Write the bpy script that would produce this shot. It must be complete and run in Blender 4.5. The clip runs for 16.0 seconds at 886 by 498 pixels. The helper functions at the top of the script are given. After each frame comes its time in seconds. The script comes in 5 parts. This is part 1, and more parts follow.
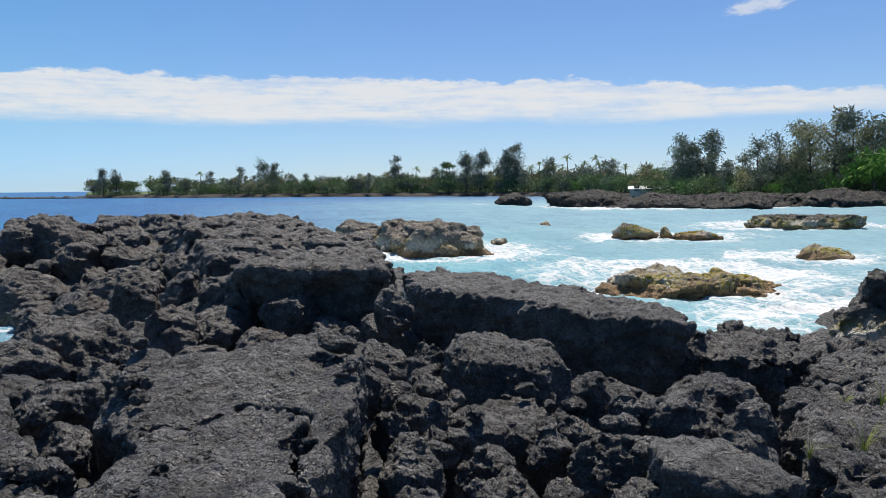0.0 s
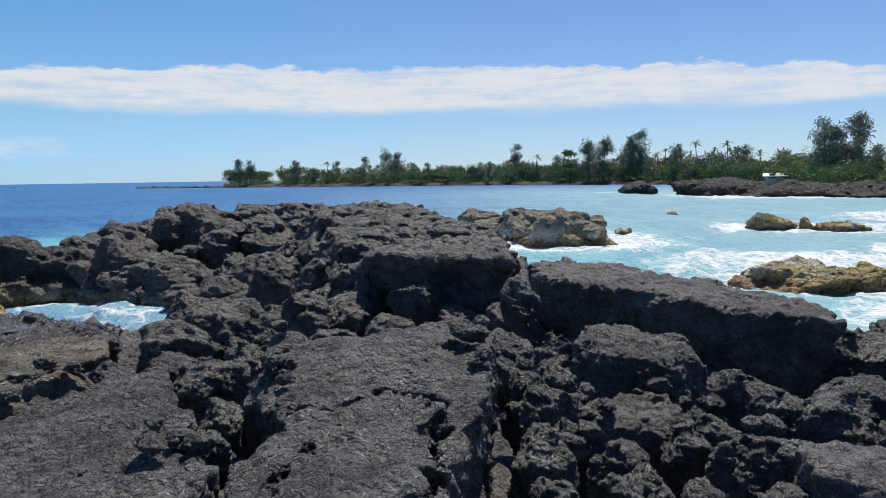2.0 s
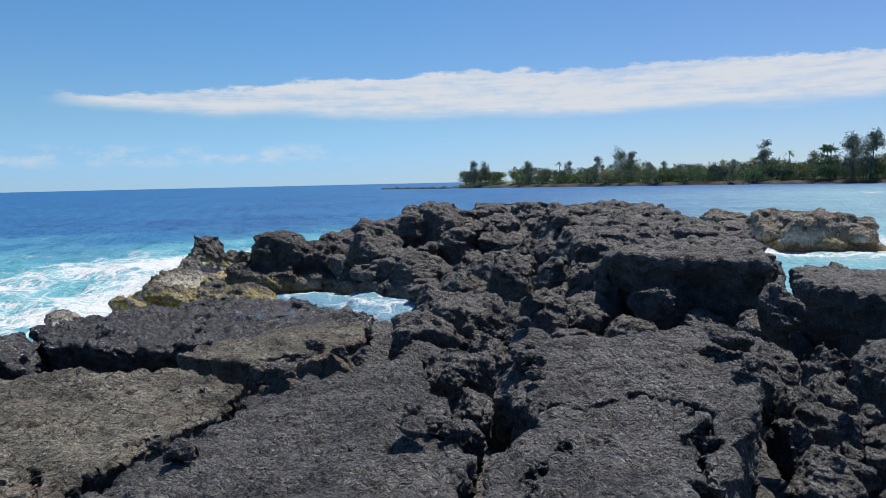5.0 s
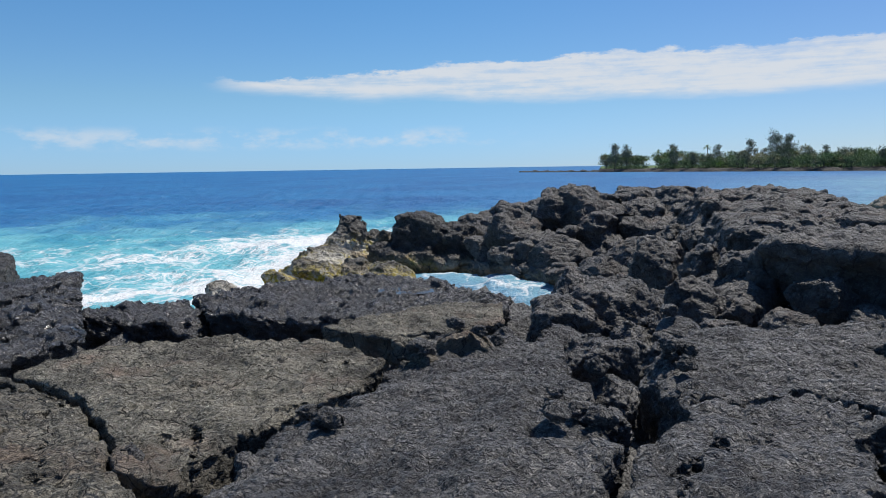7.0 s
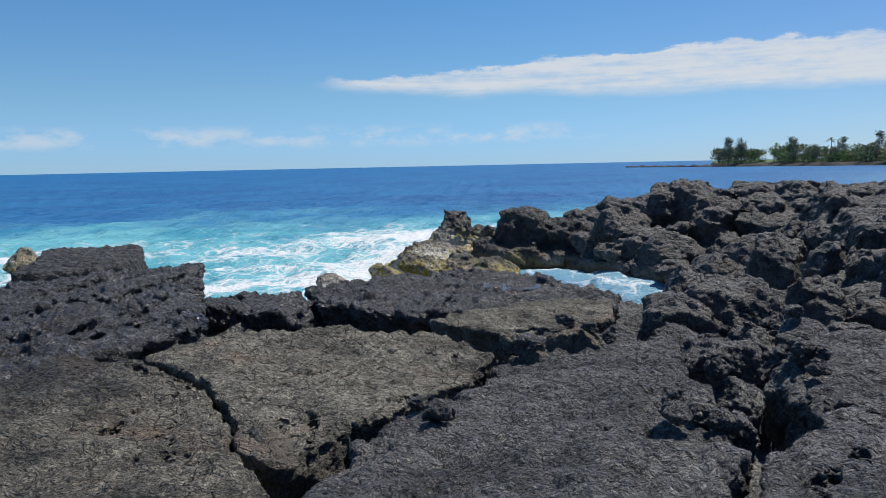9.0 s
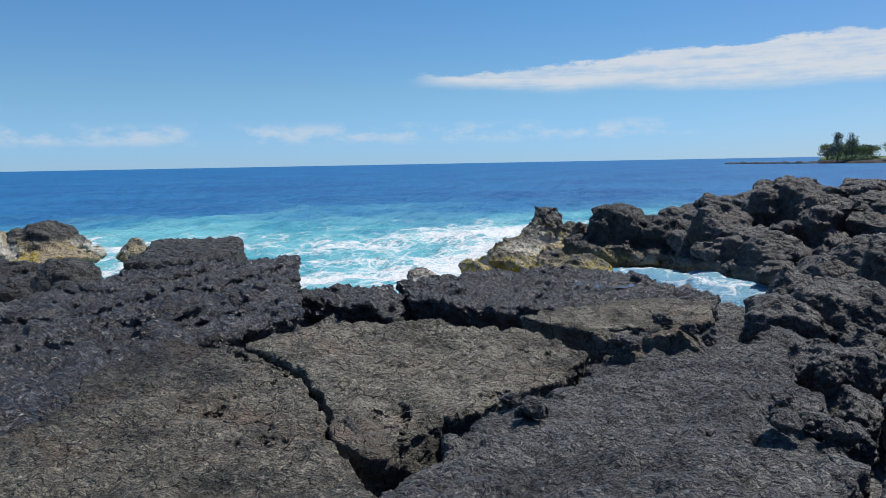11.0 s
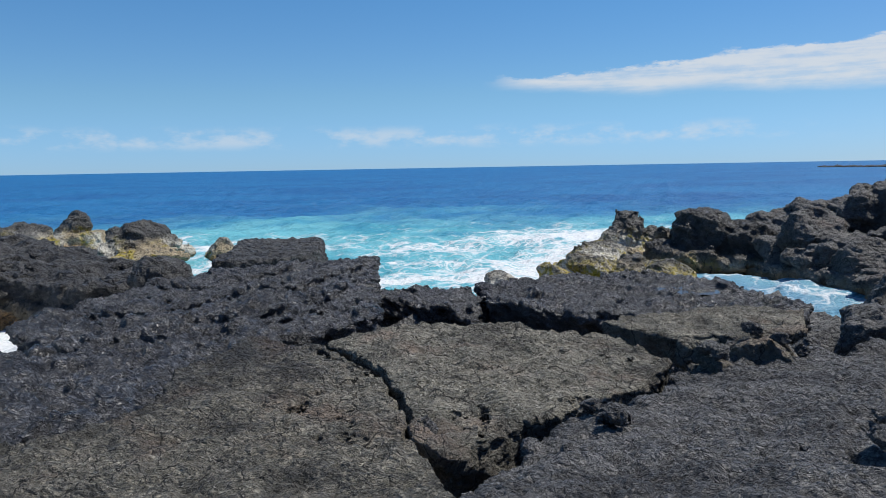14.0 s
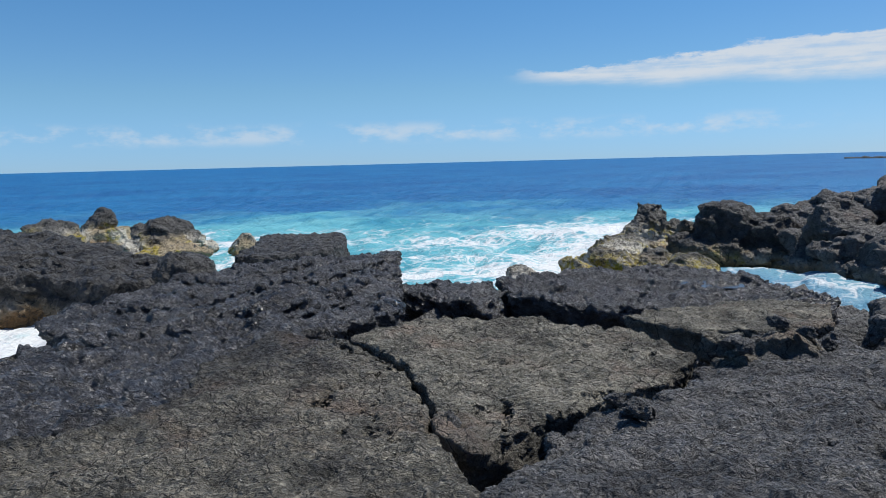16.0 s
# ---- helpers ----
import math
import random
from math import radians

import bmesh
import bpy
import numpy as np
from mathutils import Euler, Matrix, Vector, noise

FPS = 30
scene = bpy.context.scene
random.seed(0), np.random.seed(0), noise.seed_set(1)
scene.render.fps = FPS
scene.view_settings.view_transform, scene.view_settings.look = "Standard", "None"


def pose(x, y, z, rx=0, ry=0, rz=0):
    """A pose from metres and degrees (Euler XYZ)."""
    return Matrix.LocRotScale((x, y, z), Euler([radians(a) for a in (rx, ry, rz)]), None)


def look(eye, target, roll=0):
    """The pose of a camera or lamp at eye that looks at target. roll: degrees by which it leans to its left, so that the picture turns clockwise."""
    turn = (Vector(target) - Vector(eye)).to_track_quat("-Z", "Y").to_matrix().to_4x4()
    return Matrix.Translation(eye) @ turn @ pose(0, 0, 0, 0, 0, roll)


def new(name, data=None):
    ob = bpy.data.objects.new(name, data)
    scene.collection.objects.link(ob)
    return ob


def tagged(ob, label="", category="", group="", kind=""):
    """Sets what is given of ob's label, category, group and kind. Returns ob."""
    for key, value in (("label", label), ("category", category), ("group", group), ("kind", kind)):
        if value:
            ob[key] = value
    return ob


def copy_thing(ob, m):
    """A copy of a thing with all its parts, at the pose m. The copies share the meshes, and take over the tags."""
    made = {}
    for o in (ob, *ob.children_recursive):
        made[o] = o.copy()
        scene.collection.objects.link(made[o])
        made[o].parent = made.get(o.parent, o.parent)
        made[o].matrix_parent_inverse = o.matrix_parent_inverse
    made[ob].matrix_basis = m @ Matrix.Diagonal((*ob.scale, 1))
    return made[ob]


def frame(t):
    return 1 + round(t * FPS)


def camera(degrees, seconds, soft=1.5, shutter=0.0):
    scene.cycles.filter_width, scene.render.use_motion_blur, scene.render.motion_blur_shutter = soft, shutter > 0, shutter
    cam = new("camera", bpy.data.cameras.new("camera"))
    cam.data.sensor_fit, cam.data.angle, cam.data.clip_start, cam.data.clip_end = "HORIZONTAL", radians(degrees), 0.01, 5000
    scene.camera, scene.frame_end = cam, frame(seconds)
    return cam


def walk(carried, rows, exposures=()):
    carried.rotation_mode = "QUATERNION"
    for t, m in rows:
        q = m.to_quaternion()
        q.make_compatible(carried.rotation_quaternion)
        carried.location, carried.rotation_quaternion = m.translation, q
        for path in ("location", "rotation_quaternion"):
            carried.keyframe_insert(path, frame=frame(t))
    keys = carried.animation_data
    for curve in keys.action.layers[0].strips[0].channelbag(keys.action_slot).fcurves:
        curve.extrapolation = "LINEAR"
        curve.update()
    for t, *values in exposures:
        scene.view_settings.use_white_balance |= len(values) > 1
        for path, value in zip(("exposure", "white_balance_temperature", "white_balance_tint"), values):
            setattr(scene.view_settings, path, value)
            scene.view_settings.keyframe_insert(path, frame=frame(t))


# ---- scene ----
from collections import namedtuple

# camera: seconds, eye (m), yaw to the left, pitch, roll (degrees)
ROWS = [
    (0, 0.450, -0.196, 3.685, -15.86, -4.79, -0.60),
    (0.5, 0.422, -0.189, 3.688, -14.06, -4.94, -0.65),
    (1, 0.394, -0.184, 3.689, -11.90, -5.15, -0.73),
    (1.5, 0.367, -0.185, 3.694, -9.27, -5.38, -0.82),
    (2, 0.341, -0.189, 3.701, -6.53, -5.56, -0.86),
    (2.5, 0.312, -0.177, 3.699, -3.88, -5.51, -0.75),
    (3, 0.282, -0.173, 3.695, -1.17, -5.45, -0.70),
    (3.5, 0.252, -0.157, 3.685, 1.68, -5.28, -0.93),
    (4, 0.225, -0.141, 3.684, 4.86, -5.15, -1.23),
    (4.5, 0.197, -0.120, 3.679, 8.13, -5.12, -1.32),
    (5, 0.165, -0.080, 3.658, 11.33, -5.20, -1.29),
    (7.5, 0.057, 0.006, 3.612, 24.07, -6.43, -0.89),
    (8, 0.035, 0.011, 3.604, 26.01, -6.38, -1.01),
    (8.5, 0.017, 0.004, 3.602, 28.04, -6.37, -1.13),
    (9, -0.000, -0.000, 3.600, 30.00, -6.49, -1.19),
    (9.5, -0.020, 0.006, 3.589, 31.85, -6.62, -1.19),
    (12, -0.057, -0.013, 3.590, 39.56, -6.59, -0.97),
    (12.5, -0.052, -0.023, 3.596, 40.51, -6.57, -0.93),
    (13, -0.068, -0.014, 3.587, 41.31, -6.52, -0.85),
    (13.5, -0.076, -0.014, 3.587, 42.12, -6.43, -0.91),
    (14, -0.079, -0.017, 3.584, 42.96, -6.35, -0.99),
    (14.5, -0.082, -0.019, 3.587, 43.58, -6.39, -1.12),
    (15, -0.083, -0.022, 3.588, 43.98, -6.45, -1.20),
    (15.5, -0.088, -0.018, 3.584, 44.27, -6.58, -1.28),
    (16, -0.084, -0.027, 3.585, 44.60, -6.74, -1.44),
]


def row_pose(x, y, z, yaw, pitch, roll):
    a, b = radians(yaw), radians(pitch)
    way = Vector((-math.sin(a) * math.cos(b), math.cos(a) * math.cos(b), math.sin(b)))
    eye = Vector((x, y, z))
    return look(eye, eye + way, roll)


cam = camera(62.17, 16.0, soft=0.7)
walk(cam, [(r[0], row_pose(*r[1:])) for r in ROWS], [(0, 0.2, 7000, 10), (2.5, 0.14, 6850, 10), (5, 0.06, 6700, 10), (7.5, 0.06, 6600, 9), (9, 0.0, 6550, 9), (16, 0.0, 6400, 8)])

# ---- light ----
SUN_YAW, SUN_EL = -24.0, 63.0        # degrees: yaw to the left of +y, height


class Nodes:
    """Short forms for building node trees."""

    def __init__(self, tree):
        self.tree = tree
        tree.nodes.clear()

    def add(self, kind, op=""):
        n = self.tree.nodes.new(kind)
        if op:
            n.operation = op
        return n

    def put(self, socket, value):
        if hasattr(value, "is_output"):
            self.tree.links.new(value, socket)
        else:
            socket.default_value = value

    def math(self, op, a, b=0.0, c=0.0, clamp=False):
        n = self.add("ShaderNodeMath", op)
        n.use_clamp = clamp
        for s, v in zip(n.inputs, (a, b, c)):
            self.put(s, v)
        return n.outputs[0]

    def step(self, x, lo, hi, to_lo=0.0, to_hi=1.0):
        n = self.add("ShaderNodeMapRange")
        n.interpolation_type = "SMOOTHSTEP"
        for s, v in zip(n.inputs, (x, lo, hi, to_lo, to_hi)):
            self.put(s, v)
        return n.outputs[0]

    def mix(self, f, a, b, blend="MIX"):
        n = self.add("ShaderNodeMix")
        n.data_type, n.blend_type = "RGBA", blend
        self.put(n.inputs[0], f), self.put(n.inputs[6], a), self.put(n.inputs[7], b)
        return n.outputs[2]

    def noise(self, vector, scale, detail=4.0, rough=0.55, distort=0.0, kind="FBM"):
        n = self.add("ShaderNodeTexNoise")
        n.noise_type = kind
        self.put(n.inputs["Vector"], vector), self.put(n.inputs["Scale"], scale)
        self.put(n.inputs["Detail"], detail), self.put(n.inputs["Roughness"], rough)
        self.put(n.inputs["Distortion"], distort)
        return n.outputs["Fac"]

    def voronoi(self, vector, scale, feature="F1", out="Distance", rand=1.0):
        n = self.add("ShaderNodeTexVoronoi")
        n.feature = feature
        self.put(n.inputs["Vector"], vector), self.put(n.inputs["Scale"], scale), self.put(n.inputs["Randomness"], rand)
        return n.outputs[out]

    def mapped(self, vector, scale=(1, 1, 1), rot=(0, 0, 0), loc=(0, 0, 0)):
        n = self.add("ShaderNodeMapping")
        self.put(n.inputs["Vector"], vector)
        n.inputs["Scale"].default_value, n.inputs["Rotation"].default_value, n.inputs["Location"].default_value = scale, rot, loc
        return n.outputs[0]

    def position(self):
        return self.add("ShaderNodeNewGeometry").outputs["Position"]

    def split(self, vector):
        n = self.add("ShaderNodeSeparateXYZ")
        self.put(n.inputs[0], vector)
        return n.outputs

    def join(self, x, y, z):
        n = self.add("ShaderNodeCombineXYZ")
        for s, v in zip(n.inputs, (x, y, z)):
            self.put(s, v)
        return n.outputs[0]

    def bump(self, height, strength, distance, normal=None):
        n = self.add("ShaderNodeBump")
        self.put(n.inputs["Height"], height), self.put(n.inputs["Strength"], strength), self.put(n.inputs["Distance"], distance)
        if normal is not None:
            self.put(n.inputs["Normal"], normal)
        return n.outputs[0]

    def surface(self, color, rough, normal=None, metallic=0.0, ior=1.5, spec=0.5):
        p = self.add("ShaderNodeBsdfPrincipled")
        self.put(p.inputs["Base Color"], color), self.put(p.inputs["Roughness"], rough)
        self.put(p.inputs["Metallic"], metallic), self.put(p.inputs["IOR"], ior)
        self.put(p.inputs["Specular IOR Level"], spec)
        if normal is not None:
            self.put(p.inputs["Normal"], normal)
        o = self.add("ShaderNodeOutputMaterial")
        self.put(o.inputs["Surface"], p.outputs[0])
        return p


def rgb(r, g, b):
    return (r, g, b, 1.0)


def build_world():
    world = bpy.data.worlds.new("sky")
    scene.world = world
    world.use_nodes = True
    n = Nodes(world.node_tree)
    way = n.add("ShaderNodeTexCoord").outputs["Generated"]
    sky = n.add("ShaderNodeTexSky")
    sky.sky_type, sky.sun_disc, sky.sun_elevation, sky.sun_rotation = "NISHITA", False, radians(SUN_EL), radians(-SUN_YAW)
    sky.altitude, sky.air_density, sky.dust_density, sky.ozone_density = 0.0, 1.0, 0.0, 3.0
    x, y, z = n.split(way)
    el = n.math("DEGREES", n.math("ARCSINE", z))
    az = n.math("DEGREES", n.math("ARCTAN2", n.math("MULTIPLY", x, -1.0), y))
    plane = n.join(az, n.math("MULTIPLY", el, 2.6), 3.0)
    # the long bank of cloud
    lumps = n.noise(plane, 0.16, 5.0, 0.6)
    fine = n.noise(plane, 0.9, 4.0, 0.6)
    off = n.math("ADD", az, 3.0)
    upper = n.math("SUBTRACT", 8.45, n.math("MULTIPLY", n.math("MULTIPLY", off, off), 0.00110))
    upper = n.math("ADD", upper, n.math("MULTIPLY", n.math("SUBTRACT", lumps, 0.5), 2.6))
    upper = n.math("ADD", upper, n.math("MULTIPLY", n.math("SUBTRACT", fine, 0.5), 0.7))
    pos_az = n.math("MAXIMUM", az, 0.0)
    lower = n.math("ADD", 4.75, n.math("MULTIPLY", n.math("MULTIPLY", pos_az, pos_az), 0.0006))
    low_wave = n.noise(n.join(az, n.math("MULTIPLY", el, 5.0), 9.0), 0.10, 4.0, 0.6)
    lower = n.math("ADD", lower, n.math("MULTIPLY", n.math("SUBTRACT", low_wave, 0.5), 1.6))
    top = n.step(n.math("SUBTRACT", upper, el), 0.0, 0.35)
    base = n.step(n.math("SUBTRACT", el, lower), -0.2, 0.8)
    ends = n.math("MULTIPLY", n.step(az, 40.0, 35.5), n.step(az, -62.0, -40.0))
    streak = n.noise(n.join(n.math("MULTIPLY", az, 0.35), n.math("MULTIPLY", el, 4.0), 1.0), 0.45, 4.0, 0.55)
    dens = n.step(n.math("ADD", n.math("MULTIPLY", streak, 0.7), n.math("MULTIPLY", fine, 0.3)), 0.3, 0.6, 0.42, 0.9)
    bank = n.math("MULTIPLY", n.math("MULTIPLY", top, base), n.math("MULTIPLY", ends, dens))
    # small clouds low over the sea
    puffs = n.noise(n.join(az, n.math("MULTIPLY", el, 2.2), 20.0), 0.28, 5.0, 0.6)
    puff = n.math("MULTIPLY", n.step(puffs, 0.44, 0.66), n.math("MULTIPLY", n.step(el, 3.4, 2.5), n.step(el, 1.3, 2.1)))
    puff = n.math("MULTIPLY", puff, n.math("MULTIPLY", n.step(az, 12.0, 25.0), 0.5))
    reach = n.math("ADD", n.math("POWER", n.math("DIVIDE", n.math("ADD", az, 38.8), 2.4), 2.0), n.math("POWER", n.math("DIVIDE", n.math("SUBTRACT", el, n.math("SUBTRACT", 9.1, n.math("MULTIPLY", az, 0.083))), 0.55), 2.0))
    wisp = n.math("MULTIPLY", n.step(n.math("ADD", reach, n.math("MULTIPLY", n.math("SUBTRACT", fine, 0.5), 2.5)), 1.2, 0.2), 0.6)
    cloud = n.math("MAXIMUM", n.math("MAXIMUM", bank, puff), wisp)
    tint = n.mix(n.step(el, -0.5, 6.0), rgb(0.46, 0.80, 1.55), rgb(0.60, 0.88, 1.16))
    tint = n.mix(n.step(el, 4.0, 20.0), tint, rgb(0.49, 0.93, 1.22))
    tint = n.mix(n.math("MULTIPLY", n.step(az, 30.0, -20.0), 0.7), tint, rgb(0.68, 0.79, 1.08))
    blue = n.mix(1.0, sky.outputs[0], tint, "MULTIPLY")
    col = n.mix(cloud, blue, rgb(7.6, 8.0, 8.6))
    bg = n.add("ShaderNodeBackground")
    n.put(bg.inputs[0], col)
    bg.inputs[1].default_value = 0.088
    out = n.add("ShaderNodeOutputWorld")
    n.put(out.inputs[0], bg.outputs[0])


build_world()
sun = new("sun", bpy.data.lights.new("sun", "SUN"))
sun.data.energy, sun.data.angle, sun.data.color = 5.0, radians(0.53), (1.0, 0.96, 0.9)
_a, _e = radians(SUN_YAW), radians(SUN_EL)
sun.matrix_world = look((0, 0, 60), Vector((0, 0, 60)) - Vector((-math.sin(_a) * math.cos(_e), math.cos(_a) * math.cos(_e), math.sin(_e))))


# ---- materials ----
def material(name):
    m = bpy.data.materials.new(name)
    m.use_nodes = True
    return m, Nodes(m.node_tree)


def lava(name, dark, mid, pale, rough=0.8, grain=1.0, wet=0.0, crust=None, weed=0.5, relief=1.0, brown=None, spec=0.4, crazed=0.8, knobs=0.0, ropes=0.5, damp=None):
    """Basalt. dark, mid, pale: base colours; wet: share of glossy patches; crust: (height of its top, strength) of the
    tan, white and yellow growth of the tide line; brown: (colour, share) of weathered patches; crazed, knobs, ropes:
    how much of fine cracks, clinker lumps and flow ripples it has; damp: (way x, way y, dry, wet) of spray-wetted rock."""
    m, n = material(name)
    p = n.position()
    broad = n.noise(p, 0.7, 4.0, 0.6)
    stain = n.noise(n.mapped(p, loc=(11, 4, 2)), 1.7, 5.0, 0.62)
    mids = n.noise(p, 4.5, 5.0, 0.65)
    fine = n.noise(p, 38.0, 3.0, 0.7)
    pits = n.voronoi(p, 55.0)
    grit = n.noise(p, 30.0 / grain, 4.0, 0.7)
    col = n.mix(n.step(n.math("ADD", n.math("MULTIPLY", mids, 0.55), n.math("MULTIPLY", grit, 0.45)), 0.36, 0.62), rgb(*dark), rgb(*mid))
    col = n.mix(n.math("MULTIPLY", n.step(fine, 0.56, 0.72), n.step(broad, 0.3, 0.6)), col, rgb(*pale))
    col = n.mix(n.step(stain, 0.42, 0.66), col, n.mix(1.0, col, rgb(0.52, 0.52, 0.54), "MULTIPLY"))
    # shade inside the vesicles put into the colour, darker where the relief dips
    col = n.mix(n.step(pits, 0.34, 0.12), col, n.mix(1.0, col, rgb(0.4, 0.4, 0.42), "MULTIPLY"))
    if brown:
        col = n.mix(n.math("MULTIPLY", n.step(n.math("ADD", n.noise(p, 1.1, 5.0, 0.65), n.math("MULTIPLY", fine, 0.12)), 0.62 - brown[1] * 0.35, 0.8 - brown[1] * 0.35), 0.85), col, rgb(*brown[0]))
    gloss = rough
    if wet:
        patch = n.step(n.noise(p, 1.6, 4.0, 0.6), 0.62 - wet * 0.3, 0.75 - wet * 0.3)
        gloss = n.math("SUBTRACT", rough, n.math("MULTIPLY", patch, 0.2))
        col = n.mix(n.math("MULTIPLY", patch, 0.45), col, rgb(*[c * 0.5 for c in dark]))
    if damp:
        px, py, _ = n.split(p)
        way = n.math("ADD", n.math("MULTIPLY", px, damp[0]), n.math("MULTIPLY", py, damp[1]))
        way = n.math("ADD", way, n.math("MULTIPLY", n.math("SUBTRACT", n.noise(p, 0.9, 5.0, 0.68), 0.5), 4.0))
        soak = n.step(way, damp[2], damp[3])
        col = n.mix(n.math("MULTIPLY", soak, 0.8), col, n.mix(1.0, col, rgb(0.33, 0.33, 0.36), "MULTIPLY"))
        gloss = n.math("SUBTRACT", gloss, n.math("MULTIPLY", soak, 0.3))
    if crust:
        z = n.split(p)[2]
        edge = n.math("ADD", z, n.math("MULTIPLY", n.math("SUBTRACT", n.noise(p, 0.9, 5.0, 0.65), 0.5), 1.1))
        low = n.step(edge, crust[0] + 0.25, crust[0] - 0.35)
        patchy = n.math("MULTIPLY", low, n.step(n.noise(p, 3.2, 5.0, 0.7), 0.30, 0.47))
        patchy = n.math("MULTIPLY", patchy, crust[1])
        kinds = n.noise(n.mapped(p, loc=(7, 3, 1)), 0.55, 3.0, 0.5)
        tan = n.mix(n.step(kinds, 0.44, 0.56), rgb(0.62, 0.58, 0.49), rgb(0.40, 0.32, 0.20))
        tan = n.mix(n.math("MULTIPLY", n.step(n.noise(p, 0.8, 3.0, 0.6), 0.68 - 0.3 * weed, 0.78 - 0.3 * weed), n.step(n.noise(p, 7.0, 3.0, 0.6), 0.35, 0.6)), tan, rgb(0.46, 0.36, 0.03))
        tan = n.mix(n.step(edge, 0.45, 0.1), tan, rgb(0.33, 0.20, 0.09))
        col = n.mix(patchy, col, tan)
    # hairline cracks: borders of bent cells, broken up by noise
    bent, wob, far = n.add("ShaderNodeVectorMath", "ADD"), n.add("ShaderNodeTexNoise"), n.add("ShaderNodeVectorMath", "SCALE")
    n.put(wob.inputs["Vector"], p), n.put(wob.inputs["Scale"], 3.0 / grain), n.put(wob.inputs["Detail"], 5.0)
    n.put(far.inputs[0], wob.outputs["Color"]), n.put(far.inputs["Scale"], 0.45 * grain)
    n.put(bent.inputs[0], p), n.put(bent.inputs[1], far.outputs[0])
    line = n.math("MULTIPLY", n.step(n.voronoi(bent.outputs[0], 2.6 / grain, "DISTANCE_TO_EDGE"), 0.030, 0.006), n.step(mids, 0.36, 0.5))
    tiny = n.math("MULTIPLY", n.step(n.voronoi(bent.outputs[0], 9.0 / grain, "DISTANCE_TO_EDGE"), 0.05, 0.01), n.step(stain, 0.42, 0.58))
    line = n.math("MULTIPLY", n.math("MAXIMUM", line, n.math("MULTIPLY", tiny, 0.4)), crazed)
    col = n.mix(n.math("MULTIPLY", line, 0.85), col, rgb(*[c * 0.22 for c in dark]))
    # relief in metres: hackly crust, clinker lumps, ripples across the flow, vesicles
    hackle = n.noise(p, 13.0 / grain, 6.0, 0.64, 0.3)
    slack, drift, lumpy = n.add("ShaderNodeVectorMath", "SCALE"), n.add("ShaderNodeTexNoise"), n.add("ShaderNodeVectorMath", "ADD")
    n.put(drift.inputs["Vector"], p), n.put(drift.inputs["Scale"], 7.0 / grain), n.put(drift.inputs["Detail"], 2.0)
    n.put(slack.inputs[0], drift.outputs["Color"]), n.put(slack.inputs["Scale"], 0.13 * grain)
    n.put(lumpy.inputs[0], p), n.put(lumpy.inputs[1], slack.outputs[0])
    lump_way = n.math("ADD", n.voronoi(lumpy.outputs[0], 11.0 / grain), n.math("MULTIPLY", n.voronoi(lumpy.outputs[0], 23.0 / grain), 0.42))
    ripple = n.noise(n.mapped(n.mapped(p, rot=(0.0, 0.0, -0.87)), scale=(1.0, 3.4, 2.0)), 8.0 / grain, 5.0, 0.62, 0.4)
    ripple = n.step(n.math("ABSOLUTE", n.math("SUBTRACT", ripple, 0.5)), 0.0, 0.07)
    h = n.math("MULTIPLY", hackle, 0.10 - 0.03 * min(1.0, knobs))
    h = n.math("SUBTRACT", h, n.math("MULTIPLY", n.math("POWER", lump_way, 1.5), 0.075 * knobs))
    h = n.math("ADD", h, n.math("MULTIPLY", ripple, 0.018 * ropes))
    h = n.math("ADD", h, n.math("MULTIPLY", n.noise(n.mapped(p, scale=(1.0, 1.0, 1.4), loc=(3, 9, 4)), 4.2, 3.0, 0.6, 0.4), 0.10))
    h = n.math("SUBTRACT", h, n.math("MULTIPLY", line, 0.028))
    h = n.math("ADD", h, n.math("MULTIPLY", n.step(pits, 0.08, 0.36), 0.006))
    nrm = n.bump(h, 1.0, grain * relief)
    n.surface(col, gloss, nrm, spec=spec)
    return m


def plain(name, color, rough=0.7, vary=0.25, scale=6.0, spec=0.4):
    m, n = material(name)
    p = n.position()
    f = n.noise(p, scale, 4.0, 0.6)
    col = n.mix(n.step(f, 0.3, 0.7), rgb(*[c * (1 - vary) for c in color]), rgb(*[min(1.0, c * (1 + vary)) for c in color]))
    n.surface(col, rough, n.bump(f, 0.3, 0.01), spec=spec)
    return m


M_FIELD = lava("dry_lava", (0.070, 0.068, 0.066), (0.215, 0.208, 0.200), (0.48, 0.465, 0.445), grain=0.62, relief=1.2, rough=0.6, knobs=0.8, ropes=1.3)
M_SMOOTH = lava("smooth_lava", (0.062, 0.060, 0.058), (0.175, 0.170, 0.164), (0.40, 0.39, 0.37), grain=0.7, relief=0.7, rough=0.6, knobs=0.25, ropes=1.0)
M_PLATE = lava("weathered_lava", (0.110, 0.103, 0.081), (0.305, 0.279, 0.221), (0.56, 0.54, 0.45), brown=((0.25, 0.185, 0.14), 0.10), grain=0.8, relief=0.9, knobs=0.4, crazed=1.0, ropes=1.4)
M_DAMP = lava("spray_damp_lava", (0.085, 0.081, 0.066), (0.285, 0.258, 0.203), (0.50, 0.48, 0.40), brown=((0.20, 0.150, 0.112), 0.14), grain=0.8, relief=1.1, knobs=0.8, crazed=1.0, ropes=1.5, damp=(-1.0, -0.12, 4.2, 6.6))
